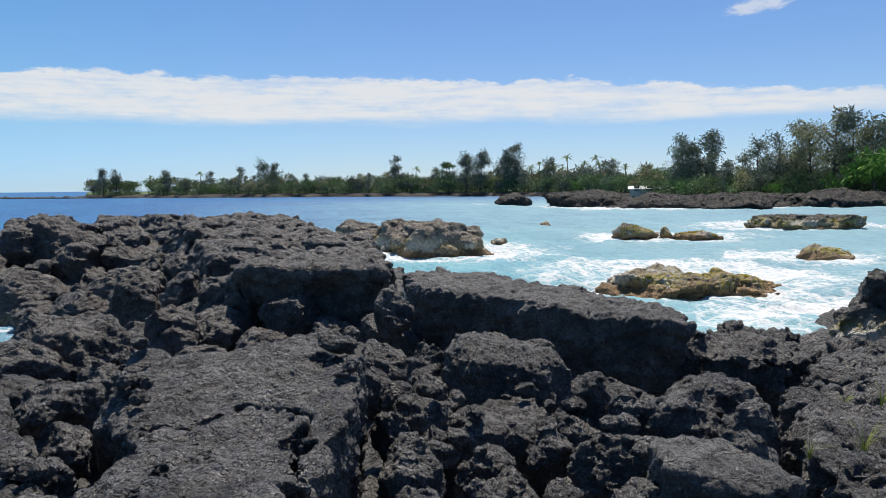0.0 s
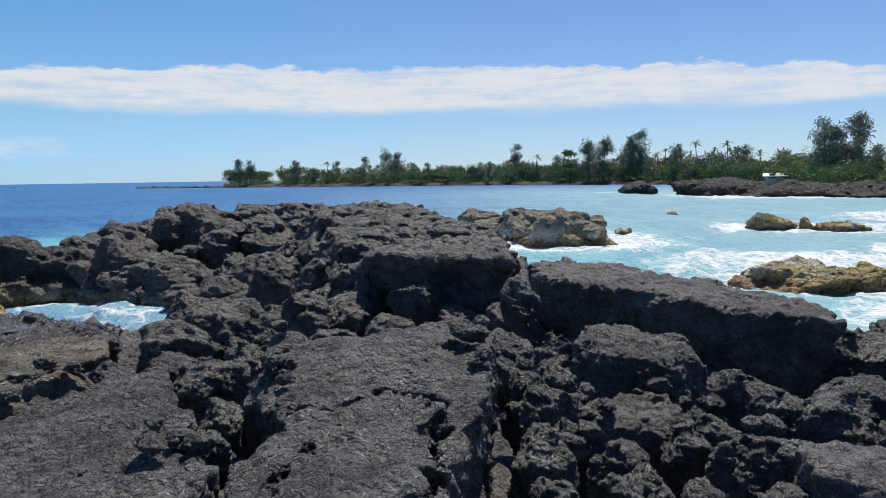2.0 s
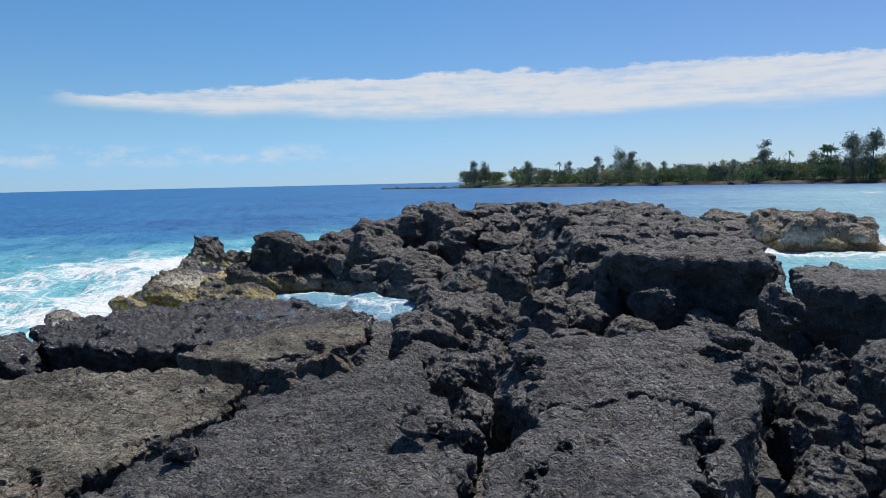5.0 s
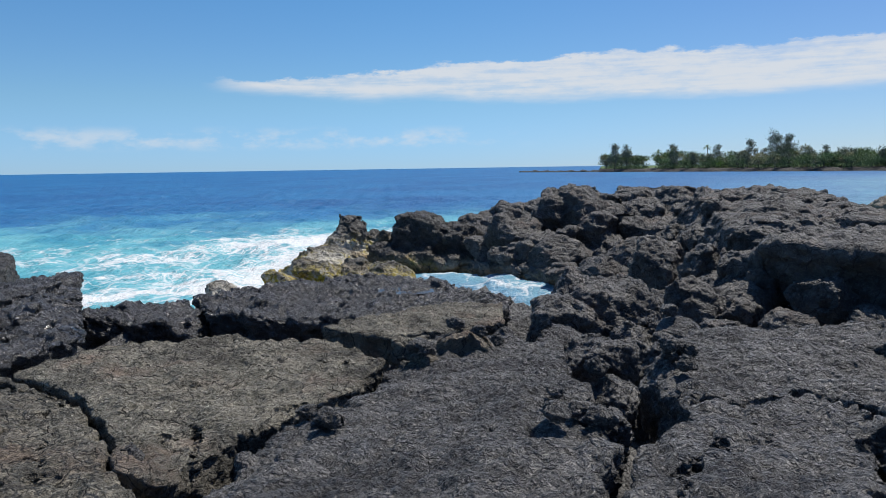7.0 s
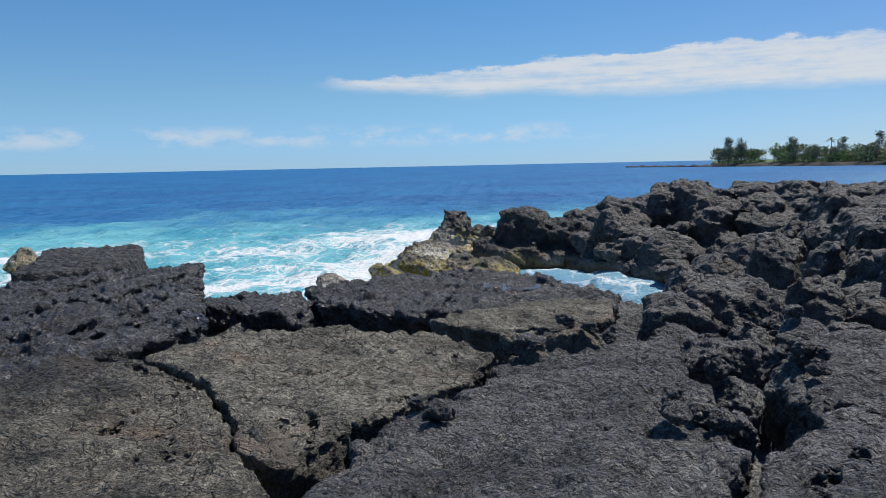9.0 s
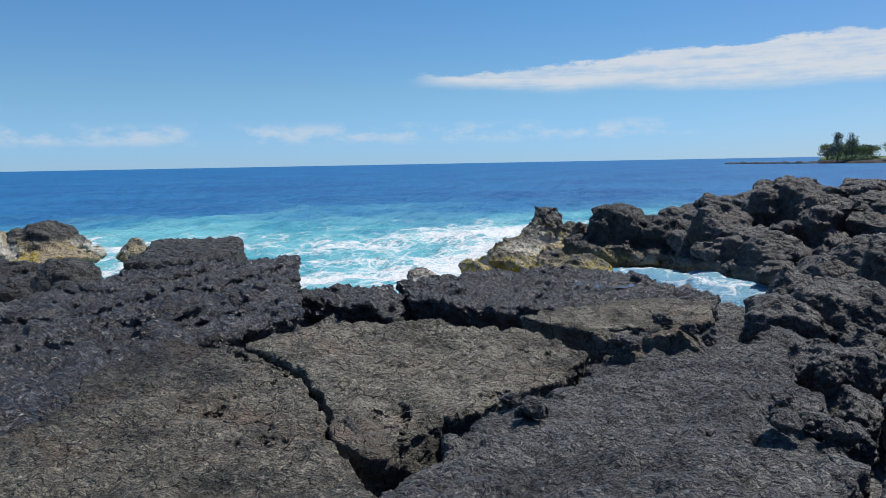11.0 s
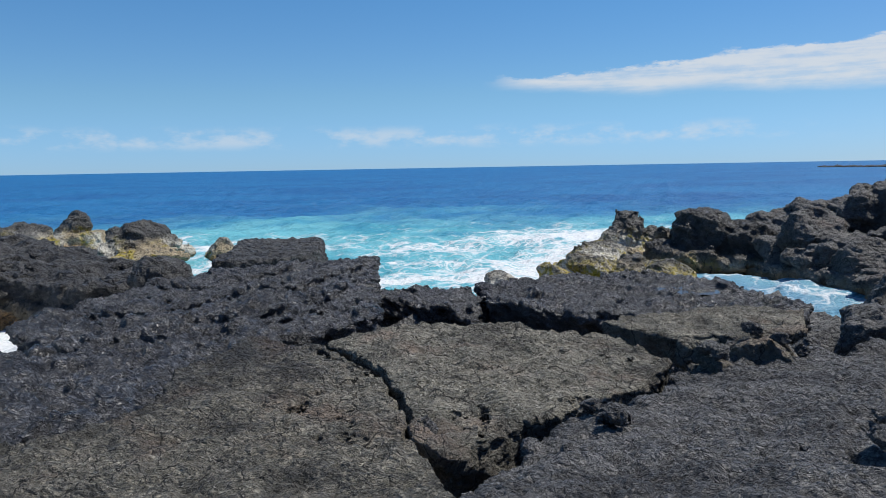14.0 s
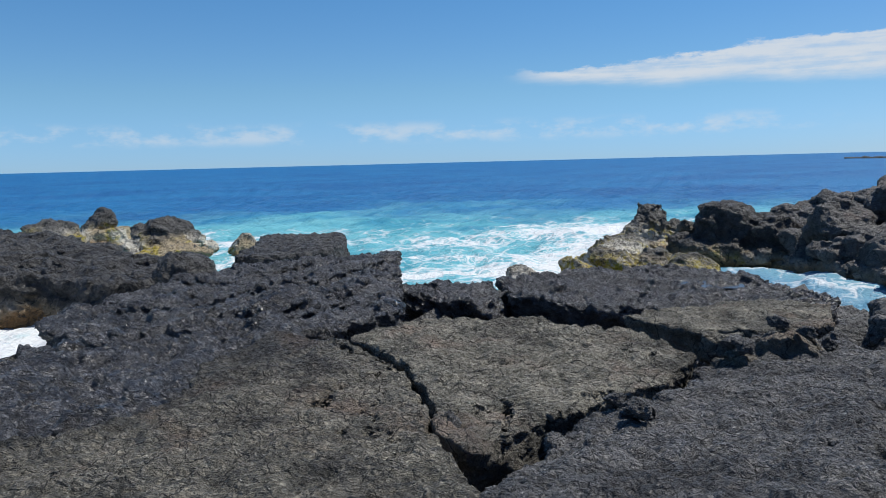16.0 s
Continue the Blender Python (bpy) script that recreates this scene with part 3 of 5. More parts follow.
def sea_mesh():
    rings = np.concatenate([np.geomspace(6.0, 90.0, 250), np.geomspace(90.0, 4900.0, 80)[1:]])
    fine = np.radians(np.arange(-58, 86, 0.3))
    rest = np.radians(np.arange(86, 302, 4.0))
    az = np.concatenate([fine, rest])
    r, a = np.meshgrid(rings, az, indexing="ij")
    x, y = -r * np.sin(a), r * np.cos(a)
    p = np.stack([x.ravel(), y.ravel(), np.zeros(x.size)], 1)
    swell = 0.10 * sample(FBM, p, 30.0, 0.1) + 0.05 * sample(FBM, p, 7.0, 0.4) + 0.02 * sample(BILLOW, p, 5.0, 0.6)
    calm = np.clip(140.0 / r.ravel(), 0.0, 1.0)
    z = swell * calm - 0.02
    verts = np.stack([p[:, 0], p[:, 1], z], 1)
    nr, na = r.shape
    i, j = np.meshgrid(np.arange(nr - 1), np.arange(na), indexing="ij")
    k = (j + 1) % na
    quads = np.stack([i * na + j, (i + 1) * na + j, (i + 1) * na + k, i * na + k], -1).reshape(-1, 4)[:, ::-1]
    # shore distance drives depth colour and foam
    west = poly_distance(COAST, p[:, 0], p[:, 1])
    isle = np.full(len(p), 1e3)
    for cx, cy, cr in ISLES:
        isle = np.minimum(isle, np.hypot(p[:, 0] - cx, p[:, 1] - cy) - cr)
    near = np.minimum(west, isle)
    wav = sample(FBM, p, 60.0, 0.3) * 4.0 + sample(FBM, p, 18.0, 0.8) * 1.2
    # bay: water whose colour is paled and greyed for its silver sun glitter
    bay = np.clip((p[:, 0] * 0.83 - p[:, 1] * 0.12 - 2.0 + 0.24 * r.ravel()) / (10.0 + 0.30 * r.ravel()), 0, 1) * np.clip((260 - np.hypot(p[:, 0] - 40, p[:, 1] - 45)) / 150.0, 0, 1)
    open_sea = np.clip((4.0 - p[:, 0]) / 8.0, 0, 1)
    shallow = np.clip(np.exp(-np.maximum(west + wav, 0) / 21.0) * (0.45 + 0.55 * open_sea) + 0.5 * np.exp(-np.maximum(isle, 0) / 6.0) + 0.52 * bay, 0, 1)
    foam = np.clip(np.maximum(np.exp(-np.maximum(west + wav * 0.7, 0) / 14.0) * (0.5 + 0.42 * open_sea), 0.52 * np.exp(-np.maximum(isle + wav * 0.2, 0) / 3.5)) + 0.10 * bay, 0, 0.8)
    pool = poly_distance(POOL, p[:, 0], p[:, 1]) < 3.0
    foam = np.where((west < 0) & pool, 0.40, foam)
    shallow = np.where((west < 0) & pool, 0.35, shallow)
    bay = np.where((west < 0) & pool, 0.55, bay)
    return verts, quads, shallow, foam, bay


COAST = np.array([(-45, -30), (-30, 0), (-11.5, 1.2), (-12.3, 4.0), (-15.5, 9.0), (-14.5, 12.5), (-12.0, 12.0), (-11.0, 14.5), (-12.0, 20.0),
                  (-17.0, 25.0), (-16.0, 28.5), (-7.0, 31.0), (0.0, 31.5), (2.5, 28.0), (4.0, 16.0), (8.0, 14.5), (12.5, 14.0), (15.0, 17.0),
                  (19.0, 15.0), (45, 5), (45, -30)], float)
POOL = np.array([(-12.0, 24.0), (-10.0, 25.5), (-7.0, 24.5), (-4.5, 23.2), (-2.6, 20.0), (-1.2, 17.5), (-2.4, 16.5), (-4.5, 18.5), (-8.0, 20.5), (-11.5, 22.0)], float)


def sea_material():
    m, n = material("sea_water")
    p = n.position()
    depth, spread = n.add("ShaderNodeAttribute"), n.add("ShaderNodeAttribute")
    depth.attribute_name, spread.attribute_name = "shallow", "foam"
    shallow, foam = depth.outputs["Fac"], spread.outputs["Fac"]
    stretch = n.mapped(p, scale=(1.0, 0.55, 1.0), rot=(0, 0, 0.5))
    big = n.noise(stretch, 0.05, 4.0, 0.6)
    patch = n.noise(stretch, 0.22, 5.0, 0.6, 0.6)
    deep = n.mix(n.step(big, 0.35, 0.65), rgb(0.007, 0.085, 0.24), rgb(0.014, 0.135, 0.31))
    turq = n.mix(n.step(patch, 0.35, 0.65), rgb(0.05, 0.29, 0.36), rgb(0.14, 0.41, 0.46))
    col = n.mix(n.step(n.math("ADD", shallow, n.math("MULTIPLY", n.math("SUBTRACT", patch, 0.5), 0.5)), 0.08, 0.75), deep, turq)
    # silvery glitter over the bay put into the colour; greys the pool too
    grey_sheen = n.add("ShaderNodeAttribute")
    grey_sheen.attribute_name = "bay"
    col = n.mix(n.math("MULTIPLY", grey_sheen.outputs["Fac"], 0.55), col, rgb(0.235, 0.325, 0.37))
    # lacy foam: cell borders bent by noise, denser near rock
    bent = n.add("ShaderNodeVectorMath", "ADD")
    wob = n.add("ShaderNodeTexNoise")
    n.put(wob.inputs["Vector"], p), n.put(wob.inputs["Scale"], 0.55), n.put(wob.inputs["Detail"], 4.0)
    scaled = n.add("ShaderNodeVectorMath", "SCALE")
    n.put(scaled.inputs[0], wob.outputs["Color"]), n.put(scaled.inputs["Scale"], 2.6)
    n.put(bent.inputs[0], stretch), n.put(bent.inputs[1], scaled.outputs[0])
    lace = n.voronoi(bent.outputs[0], 0.9, "DISTANCE_TO_EDGE")
    lace2 = n.voronoi(bent.outputs[0], 2.6, "DISTANCE_TO_EDGE")
    web = n.math("MAXIMUM", n.step(lace, 0.16, 0.0), n.math("MULTIPLY", n.step(lace2, 0.14, 0.0), 0.75))
    body = n.math("ADD", n.math("MULTIPLY", n.noise(bent.outputs[0], 0.42, 6.0, 0.62), 0.72), n.math("MULTIPLY", n.noise(stretch, 2.6, 5.0, 0.68), 0.28))
    amount = n.math("ADD", n.math("MULTIPLY", body, 0.85), n.math("MULTIPLY", web, 0.17))
    white = n.step(n.math("ADD", amount, n.math("MULTIPLY", foam, 0.66)), 0.77, 0.98)
    white = n.math("MULTIPLY", white, n.step(foam, 0.02, 0.16))
    # scattered whitecaps far out, with more white flecks painted for sun glints
    caps_glints = n.step(n.noise(n.mapped(p, scale=(1.0, 0.3, 1.0), rot=(0, 0, 0.6)), 0.33, 5.0, 0.7), 0.715, 0.79)
    white = n.math("MAXIMUM", white, n.math("MULTIPLY", caps_glints, 0.6))
    col = n.mix(white, col, rgb(0.63, 0.645, 0.65))
    h = n.math("ADD", n.noise(stretch, 0.8, 5.0, 0.6), n.math("MULTIPLY", n.noise(stretch, 4.0, 4.0, 0.65), 0.40))
    nrm = n.bump(h, 0.9, 0.5)
    n.surface(col, n.mix(white, rgb(0.46, 0.46, 0.46), rgb(0.8, 0.8, 0.8)), nrm, ior=1.33, spec=0.5)
    return m


M_SEA = sea_material()
_v, _q, _shallow, _foam, _bay = sea_mesh()
sea_me = mesh_from("sea", _v, _q, M_SEA)
for key, values in (("shallow", _shallow), ("foam", _foam), ("bay", _bay)):
    sea_me.attributes.new(key, "FLOAT", "POINT").data.foreach_set("value", values.astype(np.float32))
tagged(new("water", sea_me), "blue sea turning turquoise with white foam near the rocks", "sea", kind="structure")


# ---- bedrock under the loose rock ----
def bed_mesh():
    step = 0.16
    gx, gy = np.arange(-32, 32, step), np.arange(-12, 36, step)
    x, y = np.meshgrid(gx, gy, indexing="ij")
    p = np.stack([x.ravel(), y.ravel(), np.zeros(x.size)], 1)
    land = -poly_distance(COAST, p[:, 0], p[:, 1])
    pool = poly_distance(POOL, p[:, 0], p[:, 1])
    z = np.clip(-0.4 + 0.55 * land, -1.6, 0.75)
    z = np.minimum(z, -0.5 + 0.55 * np.maximum(pool, 0.0))
    far = np.clip((np.hypot(p[:, 0], p[:, 1]) - 11.0) / 5.0, 0, 1)
    z = np.where(z > 0.35, 0.35 + (z - 0.35) * (1 - 0.6 * far), z)
    z = z + 0.10 * sample(FBM, p, 7.0, 0.2) + 0.09 * sample(BILLOW, p, 4.0, 0.3) + 0.03 * sample(BILLOW, p, 1.3, 0.9)
    behind = np.clip((0.5 - p[:, 1]) / 3.0, 0, 1)
    z = z + behind * 0.8 * np.clip(land / 6.0, 0, 1)
    nx, ny = x.shape
    i, j = np.meshgrid(np.arange(nx - 1), np.arange(ny - 1), indexing="ij")
    quads = np.stack([i * ny + j, (i + 1) * ny + j, (i + 1) * ny + j + 1, i * ny + j + 1], -1).reshape(-1, 4)
    return np.stack([p[:, 0], p[:, 1], z], 1), quads


tagged(new("ground", mesh_from("ground", *bed_mesh(), M_BED)), "dark uneven lava bedrock under the boulders", "ground", kind="structure")

# ---- near lava: plates, field and blocks ----
rock("lava_plate", "broad olive-brown lava plate with cracked pinkish edges",
     [slab([(-5.90, 4.48), (-6.06, 4.97), (-5.72, 5.67), (-5.01, 6.18), (-4.12, 6.46), (-3.36, 6.24), (-2.92, 5.89), (-2.75, 5.17), (-2.87, 4.70), (-2.96, 4.09), (-3.03, 3.67), (-3.11, 3.21), (-3.43, 3.23), (-4.04, 3.77), (-4.92, 4.28)], (1.749, -0.0083, 0.0153), 1.25, 0.12)],
     PLATEY, M_PLATE, 0.019, seed=1, cracks=[Crack([(-3.04, 3.50), (-3.27, 3.80), (-3.49, 4.05)], 0.029, 0.25), Crack([(-2.91, 3.84), (-3.02, 4.01)], 0.032, 0.25), Crack([(-4.28, 4.33), (-4.07, 4.68), (-3.54, 4.77)], 0.026, 0.08), Crack([(-3.56, 3.47), (-3.40, 3.89), (-3.10, 4.37), (-2.94, 4.65)], 0.026, 0.1), Crack([(-3.90, 5.62), (-3.49, 5.74), (-3.06, 5.56)], 0.026, 0.08)])
rock("lava_plate", "weathered grey-brown lava plate split by open cracks",
     [slab([(-5.93, 4.44), (-4.91, 4.21), (-4.05, 3.73), (-3.44, 3.20), (-2.97, 2.96), (-2.52, 2.75), (-2.20, 1.89), (-2.56, 1.09), (-4.41, 0.34), (-5.87, 0.52), (-5.35, 1.66), (-5.55, 2.39), (-6.34, 3.08), (-6.92, 4.33)], (1.866, 0.0153, 0.0082), 1.1, -0.1)],
     PLATEY, M_DAMP, 0.021, seed=2, cracks=[Crack([(-4.29, 2.97), (-4.70, 3.30), (-4.78, 3.71), (-4.75, 4.04)], 0.035, 0.2), Crack([(-4.53, 3.63), (-3.94, 3.18)], 0.029, 0.15), Crack([(-6.38, 4.05), (-5.94, 4.29), (-5.26, 4.19), (-4.71, 4.11)], 0.03, 0.25), Crack([(-5.57, 1.58), (-5.54, 1.76), (-5.45, 1.96)], 0.05, 0.2), Crack([(-5.32, 2.82), (-5.30, 3.07), (-5.59, 3.16)], 0.026, 0.1), Crack([(-3.99, 2.82), (-3.71, 2.98), (-3.38, 3.08)], 0.032, 0.12), Crack([(-5.78, 2.44), (-5.91, 2.89), (-5.93, 3.39)], 0.026, 0.08)])
rock("lava_slab", "black wet lava slab sloping to the sea",
     [slab([(-13.01, 11.54), (-7.00, 6.23), (-7.07, 5.38), (-7.02, 4.32), (-6.39, 3.13), (-5.61, 2.45), (-5.44, 1.72), (-6.11, 0.84), (-8.20, 1.10), (-9.3, 1.9), (-9.5, 2.45), (-8.75, 3.15), (-9.86, 3.1), (-11.41, 3.19), (-12.26, 3.66), (-13.60, 5.42), (-14.77, 7.46), (-14.71, 9.38)], (1.984, 0.0541, 0.0174), 0.0, 0.5),
      slab([(-14.4, 8.2), (-13.0, 6.2), (-12.2, 6.6), (-13.2, 9.9)], (2.09, 0.0541, 0.0174), 0.6, 0.1, 0.02), slab([(-12.6, 9.8), (-11.2, 6.9), (-10.3, 7.3), (-11.6, 10.0)], (2.08, 0.0541, 0.0174), 0.6, 0.1, 0.02),
      slab([(-12.0, 5.9), (-11.2, 4.2), (-10.2, 4.6), (-10.6, 6.6)], (2.07, 0.0541, 0.0174), 0.6, 0.1, 0.02), slab([(-9.9, 6.9), (-9.2, 4.9), (-8.4, 5.2), (-9.0, 7.2)], (2.06, 0.0541, 0.0174), 0.6, 0.1, 0.02),
      slab([(-10.4, 4.0), (-8.9, 3.3), (-8.3, 4.1), (-9.6, 4.9)], (2.05, 0.0541, 0.0174), 0.6, 0.1, 0.02), slab([(-10.5, 8.7), (-9.6, 6.9), (-9.0, 7.2), (-9.7, 8.6)], (2.05, 0.0541, 0.0174), 0.6, 0.1, 0.02)],
     WETTED, M_BLACK, 0.031, seed=3, blend=0.03, cracks=[Crack([(-12.9 + 0.55 * i, 4.2 + 0.1 * i), (-11.6 + 0.55 * i, 6.2 + (i % 3) * 0.2), (-10.9 + 0.5 * i, 8.0), (-11.0 + 0.55 * i, 9.6 - (i % 2) * 0.9)], 0.07 + 0.03 * (i % 3), 0.75) for i in range(0, 9, 2)])
rock("lava_slab", "black wet lava slab with a shallow puddle",
     [slab([(-9.26, 10.86), (-7.98, 9.54), (-6.88, 9.38), (-5.87, 9.75), (-4.74, 10.42), (-3.77, 11.36), (-3.44, 11.93), (-3.94, 12.98), (-5.87, 14.50), (-7.93, 15.17), (-8.93, 13.05)], (1.591, 0.0019, -0.0265), -0.2, 0.3)],
     WETTED, M_BLACK, 0.028, seed=4)
rock("lava_slab", "thin brown lava slab lying on darker rock",
     [slab([(-4.58, 7.55), (-4.65, 8.09), (-4.36, 8.88), (-3.63, 9.83), (-3.00, 9.83), (-2.60, 8.70), (-3.05, 7.91), (-3.65, 7.43)], (1.822, 0.0118, -0.0083), 1.0, 0.2)],
     PLATEY, M_PLATE, 0.025, seed=5)
rock("lava_field", "rough dark grey lava flow underfoot",
     [slab([(-2.56, 2.72), (-2.69, 3.36), (-2.79, 4.16), (-2.74, 4.50), (-2.60, 5.04), (-2.81, 5.78), (-2.64, 6.67), (-2.33, 7.22), (-1.47, 6.65), (-1.13, 5.62), (-0.71, 4.45), (-0.49, 3.73), (-0.41, 3.03), (-0.37, 2.18), (-1.23, 1.77)], (2.262, 0.1456, -0.0063), 1.1, -0.1)],
     ROUGH, M_FIELD, 0.021, seed=6, cracks=[Crack([(-0.96, 3.84), (-0.93, 4.13), (-0.88, 4.43)], 0.032, 0.3), Crack([(-1.41, 4.27), (-1.20, 4.58), (-0.94, 4.80)], 0.026, 0.2), Crack([(-1.47, 3.37), (-1.41, 3.87), (-1.20, 4.09)], 0.026, 0.2)])
rock("lava_block", "big dark grey lava block with a curved crack",
     [slab([(-0.37, 3.05), (-0.41, 3.70), (-0.12, 4.25), (-0.40, 5.12), (-0.51, 6.17), (-0.27, 6.73), (0.62, 7.03), (1.46, 6.90), (1.57, 6.43), (1.23, 4.83), (0.88, 3.76), (0.76, 3.22), (0.41, 2.03), (-0.27, 1.92)], (2.196, 0.0528, -0.0016), 1.0, 0.05)],
     ROUGH, M_FIELD, 0.021, seed=7, cracks=[Crack([(-0.50, 5.02), (-0.03, 4.62), (0.48, 5.02), (0.73, 4.76), (0.80, 4.19), (0.74, 3.66), (0.61, 3.22), (0.5, 2.6)], 0.065, 0.5), Crack([(0.15, 4.55), (0.26, 4.14), (0.35, 3.79)], 0.029, 0.3), Crack([(0.62, 5.78), (1.01, 6.11), (1.26, 5.85)], 0.026, 0.2), Crack([(-0.14, 3.35), (0.00, 3.74), (0.06, 4.01)], 0.026, 0.25)])

# ---- crags between the near lava and the open sea ----
low_ridge = rock("lava_crag", "low black lava ridge that the crags rise from", [slab([(-7.99, 22.93), (-5.32, 21.51), (-2.85, 18.16), (-1.46, 14.58), (-0.64, 12.41), (0.68, 12.34), (3.03, 12.19), (5.72, 22.87), (3.15, 26.21), (-0.77, 28.78), (-7.02, 26.63), (-9.39, 26.98)], (-0.145, 0.0519, 0.0449), -0.5, -0.1)], CRAG, M_CRAG, 0.07, seed=10, scale=1.0)
blocks(low_ridge, [(-6.5, 22.8), (-4.2, 20.6), (-2.3, 17.6), (-1.1, 14.4), (-0.4, 12.6), (0.7, 12.5), (0.4, 15.0), (-0.6, 18.5), (-1.8, 22.0), (-4.5, 24.0)], (0.75, 0.12, 0.02), 26, (0.28, 0.6), 601, 0.3)
pool_crag = rock("lava_crag", "black jagged lava crag sloping down to a tide pool",
     [slab([(-5.93, 30.42), (-4.45, 27.61), (-4.03, 26.95), (-3.46, 23.54), (-4.68, 22.98), (-6.68, 23.34), (-8.83, 23.88), (-10.15, 24.74), (-11.08, 26.40), (-10.80, 29.33), (-9.52, 30.07), (-7.45, 29.79)], (-6.307, 0.1982, 0.3405), -0.5, -0.15),
      lump((-5.01, 25.97, 2.01), (1.15, 1.40, 0.86), 11, 1), lump((-3.96, 25.95, 1.61), (0.76, 1.20, 0.88), 9, 115), lump((-7.11, 24.31, 1.25), (0.97, 1.20, 0.90), 17, 2), lump((-5.77, 23.54, 0.97), (0.97, 0.80, 0.61), 14, 3), lump((-6.71, 22.66, 0.71), (0.69, 0.70, 0.41), 17, 103),
      lump((-6.04, 25.74, 1.94), (0.81, 0.90, 0.76), 14, 105), lump((-4.35, 24.67, 1.46), (0.63, 0.80, 0.78), 11, 107), lump((-8.38, 24.93, 0.48), (0.88, 1.20, 0.81), 19, 111)], CRAG, M_CRAG, 0.06, seed=11, blend=0.1)
blocks(pool_crag, [(-5.93, 30.42), (-4.45, 27.61), (-4.03, 26.95), (-3.46, 23.54), (-4.68, 22.98), (-6.68, 23.34), (-8.83, 23.88), (-10.15, 24.74), (-11.08, 26.40), (-10.80, 29.33), (-9.52, 30.07), (-7.45, 29.79)], (-6.307, 0.1982, 0.3405), 34, (0.35, 0.8), 602, 0.15)
middle_crag = rock("lava_crag", "black jagged lava crag with an overhanging face",
     [slab([(-4.14, 28.32), (-3.15, 28.22), (-1.91, 27.79), (-0.92, 26.07), (-0.68, 24.43), (-2.00, 24.01), (-3.50, 24.58)], (-5.369, 0.0905, 0.2998), -0.3, 0.12), lump((-1.86, 26.60, 2.46), (0.67, 0.80, 0.41), 4, 104), lump((-1.32, 23.43, 0.91), (0.82, 0.90, 0.82), 4, 4),
      lump((-2.61, 22.31, 0.54), (1.05, 1.00, 0.99), 7, 112)], CRAG, M_CRAG, 0.06, seed=12, blend=0.1)
blocks(middle_crag, [(-4.14, 28.32), (-3.15, 28.22), (-1.91, 27.79), (-0.92, 26.07), (-0.68, 24.43), (-2.00, 24.01), (-3.50, 24.58)], (-5.369, 0.0905, 0.2998), 14, (0.35, 0.75), 603, 0.12)
long_crag = rock("lava_crag", "long black lava crag sloping down to a blunt overhanging end",
     [slab([(2.95, 12.6), (3.4, 14.5), (2.4, 27.0), (-1.2, 27.5), (-0.9, 22.0), (-0.2, 17.0), (0.9, 13.6)], (1.70, 0.0, 0.038), 0.2, 0.12),
      slab([(-2.8, 25), (-2.0, 21.0), (-1.2, 17.5), (-0.4, 14), (0.5, 13.9), (-0.2, 17.2), (-0.75, 21.5), (-1.3, 25)], (-2.29, 1.253, 0.264), -0.2, -0.2),
      lump((0.84, 24.91, 1.35), (1.65, 1.90, 1.53), -2, 6), lump((0.63, 19.91, 1.19), (0.81, 1.20, 0.76), -1, 106)], CRAG, M_CRAG, 0.055, seed=13, blend=0.2, scale=1.1)
blocks(long_crag, [(2.95, 12.6), (3.4, 14.5), (2.4, 27.0), (-1.2, 27.5), (-0.9, 22.0), (-0.2, 17.0), (0.9, 13.6)], (1.70, 0.0, 0.038), 22, (0.4, 0.85), 604, 0.10)
blocks(long_crag, [(-2.8, 25), (-2.0, 21.0), (-1.2, 17.5), (-0.4, 14), (0.5, 13.9), (-0.2, 17.2), (-0.75, 21.5), (-1.3, 25)], (-2.29, 1.253, 0.264), 16, (0.3, 0.6), 605, 0.12)
rock("lava_crag", "dark lava crag with a pale crusted foot", [lump((-10.95, 25.13, 0.55), (1.40, 1.40, 1.48), 23, 7), lump((-9.28, 25.37, 0.50), (1.05, 1.10, 1.18), 19, 108), lump((-11.6, 24.5, 0.15), (1.0, 0.9, 0.8), 24, 109), lump((-10.2, 24.3, 0.0), (1.7, 0.9, 0.62), 22, 110)], TIDE, M_SHORE, 0.06, seed=14, blend=0.25, scale=0.8)
rock("lava_crag", "ragged pale ridge of crusted lava", [lump((-12.86, 24.89, 0.40), (0.62, 0.55, 0.95), 27, 8), lump((-12.3, 24.7, 0.5), (0.35, 0.4, 0.85), 27, 18), lump((-12.6, 24.2, 0.1), (0.9, 0.7, 0.5), 27, 19)], TIDE, M_PALE, 0.05, seed=16, blend=0.12, scale=0.6)
rock("pinnacle_rock", "small lava pinnacle with a tan and orange crusted base", [lump((-13.70, 24.8, 0.55), (0.62, 0.80, 1.40), 29, 9), lump((-13.85, 24.5, 0.25), (0.92, 0.90, 0.95), 29, 17), lump((-14.2, 23.7, 0.15), (0.85, 0.75, 0.66), 31, 10)], TIDE, M_PALE, 0.05, seed=15, blend=0.2, scale=0.6)


def boulders(name, label, style, mat, items, scale=1.0, res=None, group=""):
    """Single boulders: middle, half sizes, turn, seed."""
    for at, size, yaw, seed in items:
        dist = math.hypot(at[0], at[1])
        k = scale * min(1.0, 0.35 + 0.6 * min(size))
        rock(name, label, [lump(at, size, yaw, seed)], style, mat, res or max(0.014, dist * 0.0026), seed=seed, scale=k, group=group)


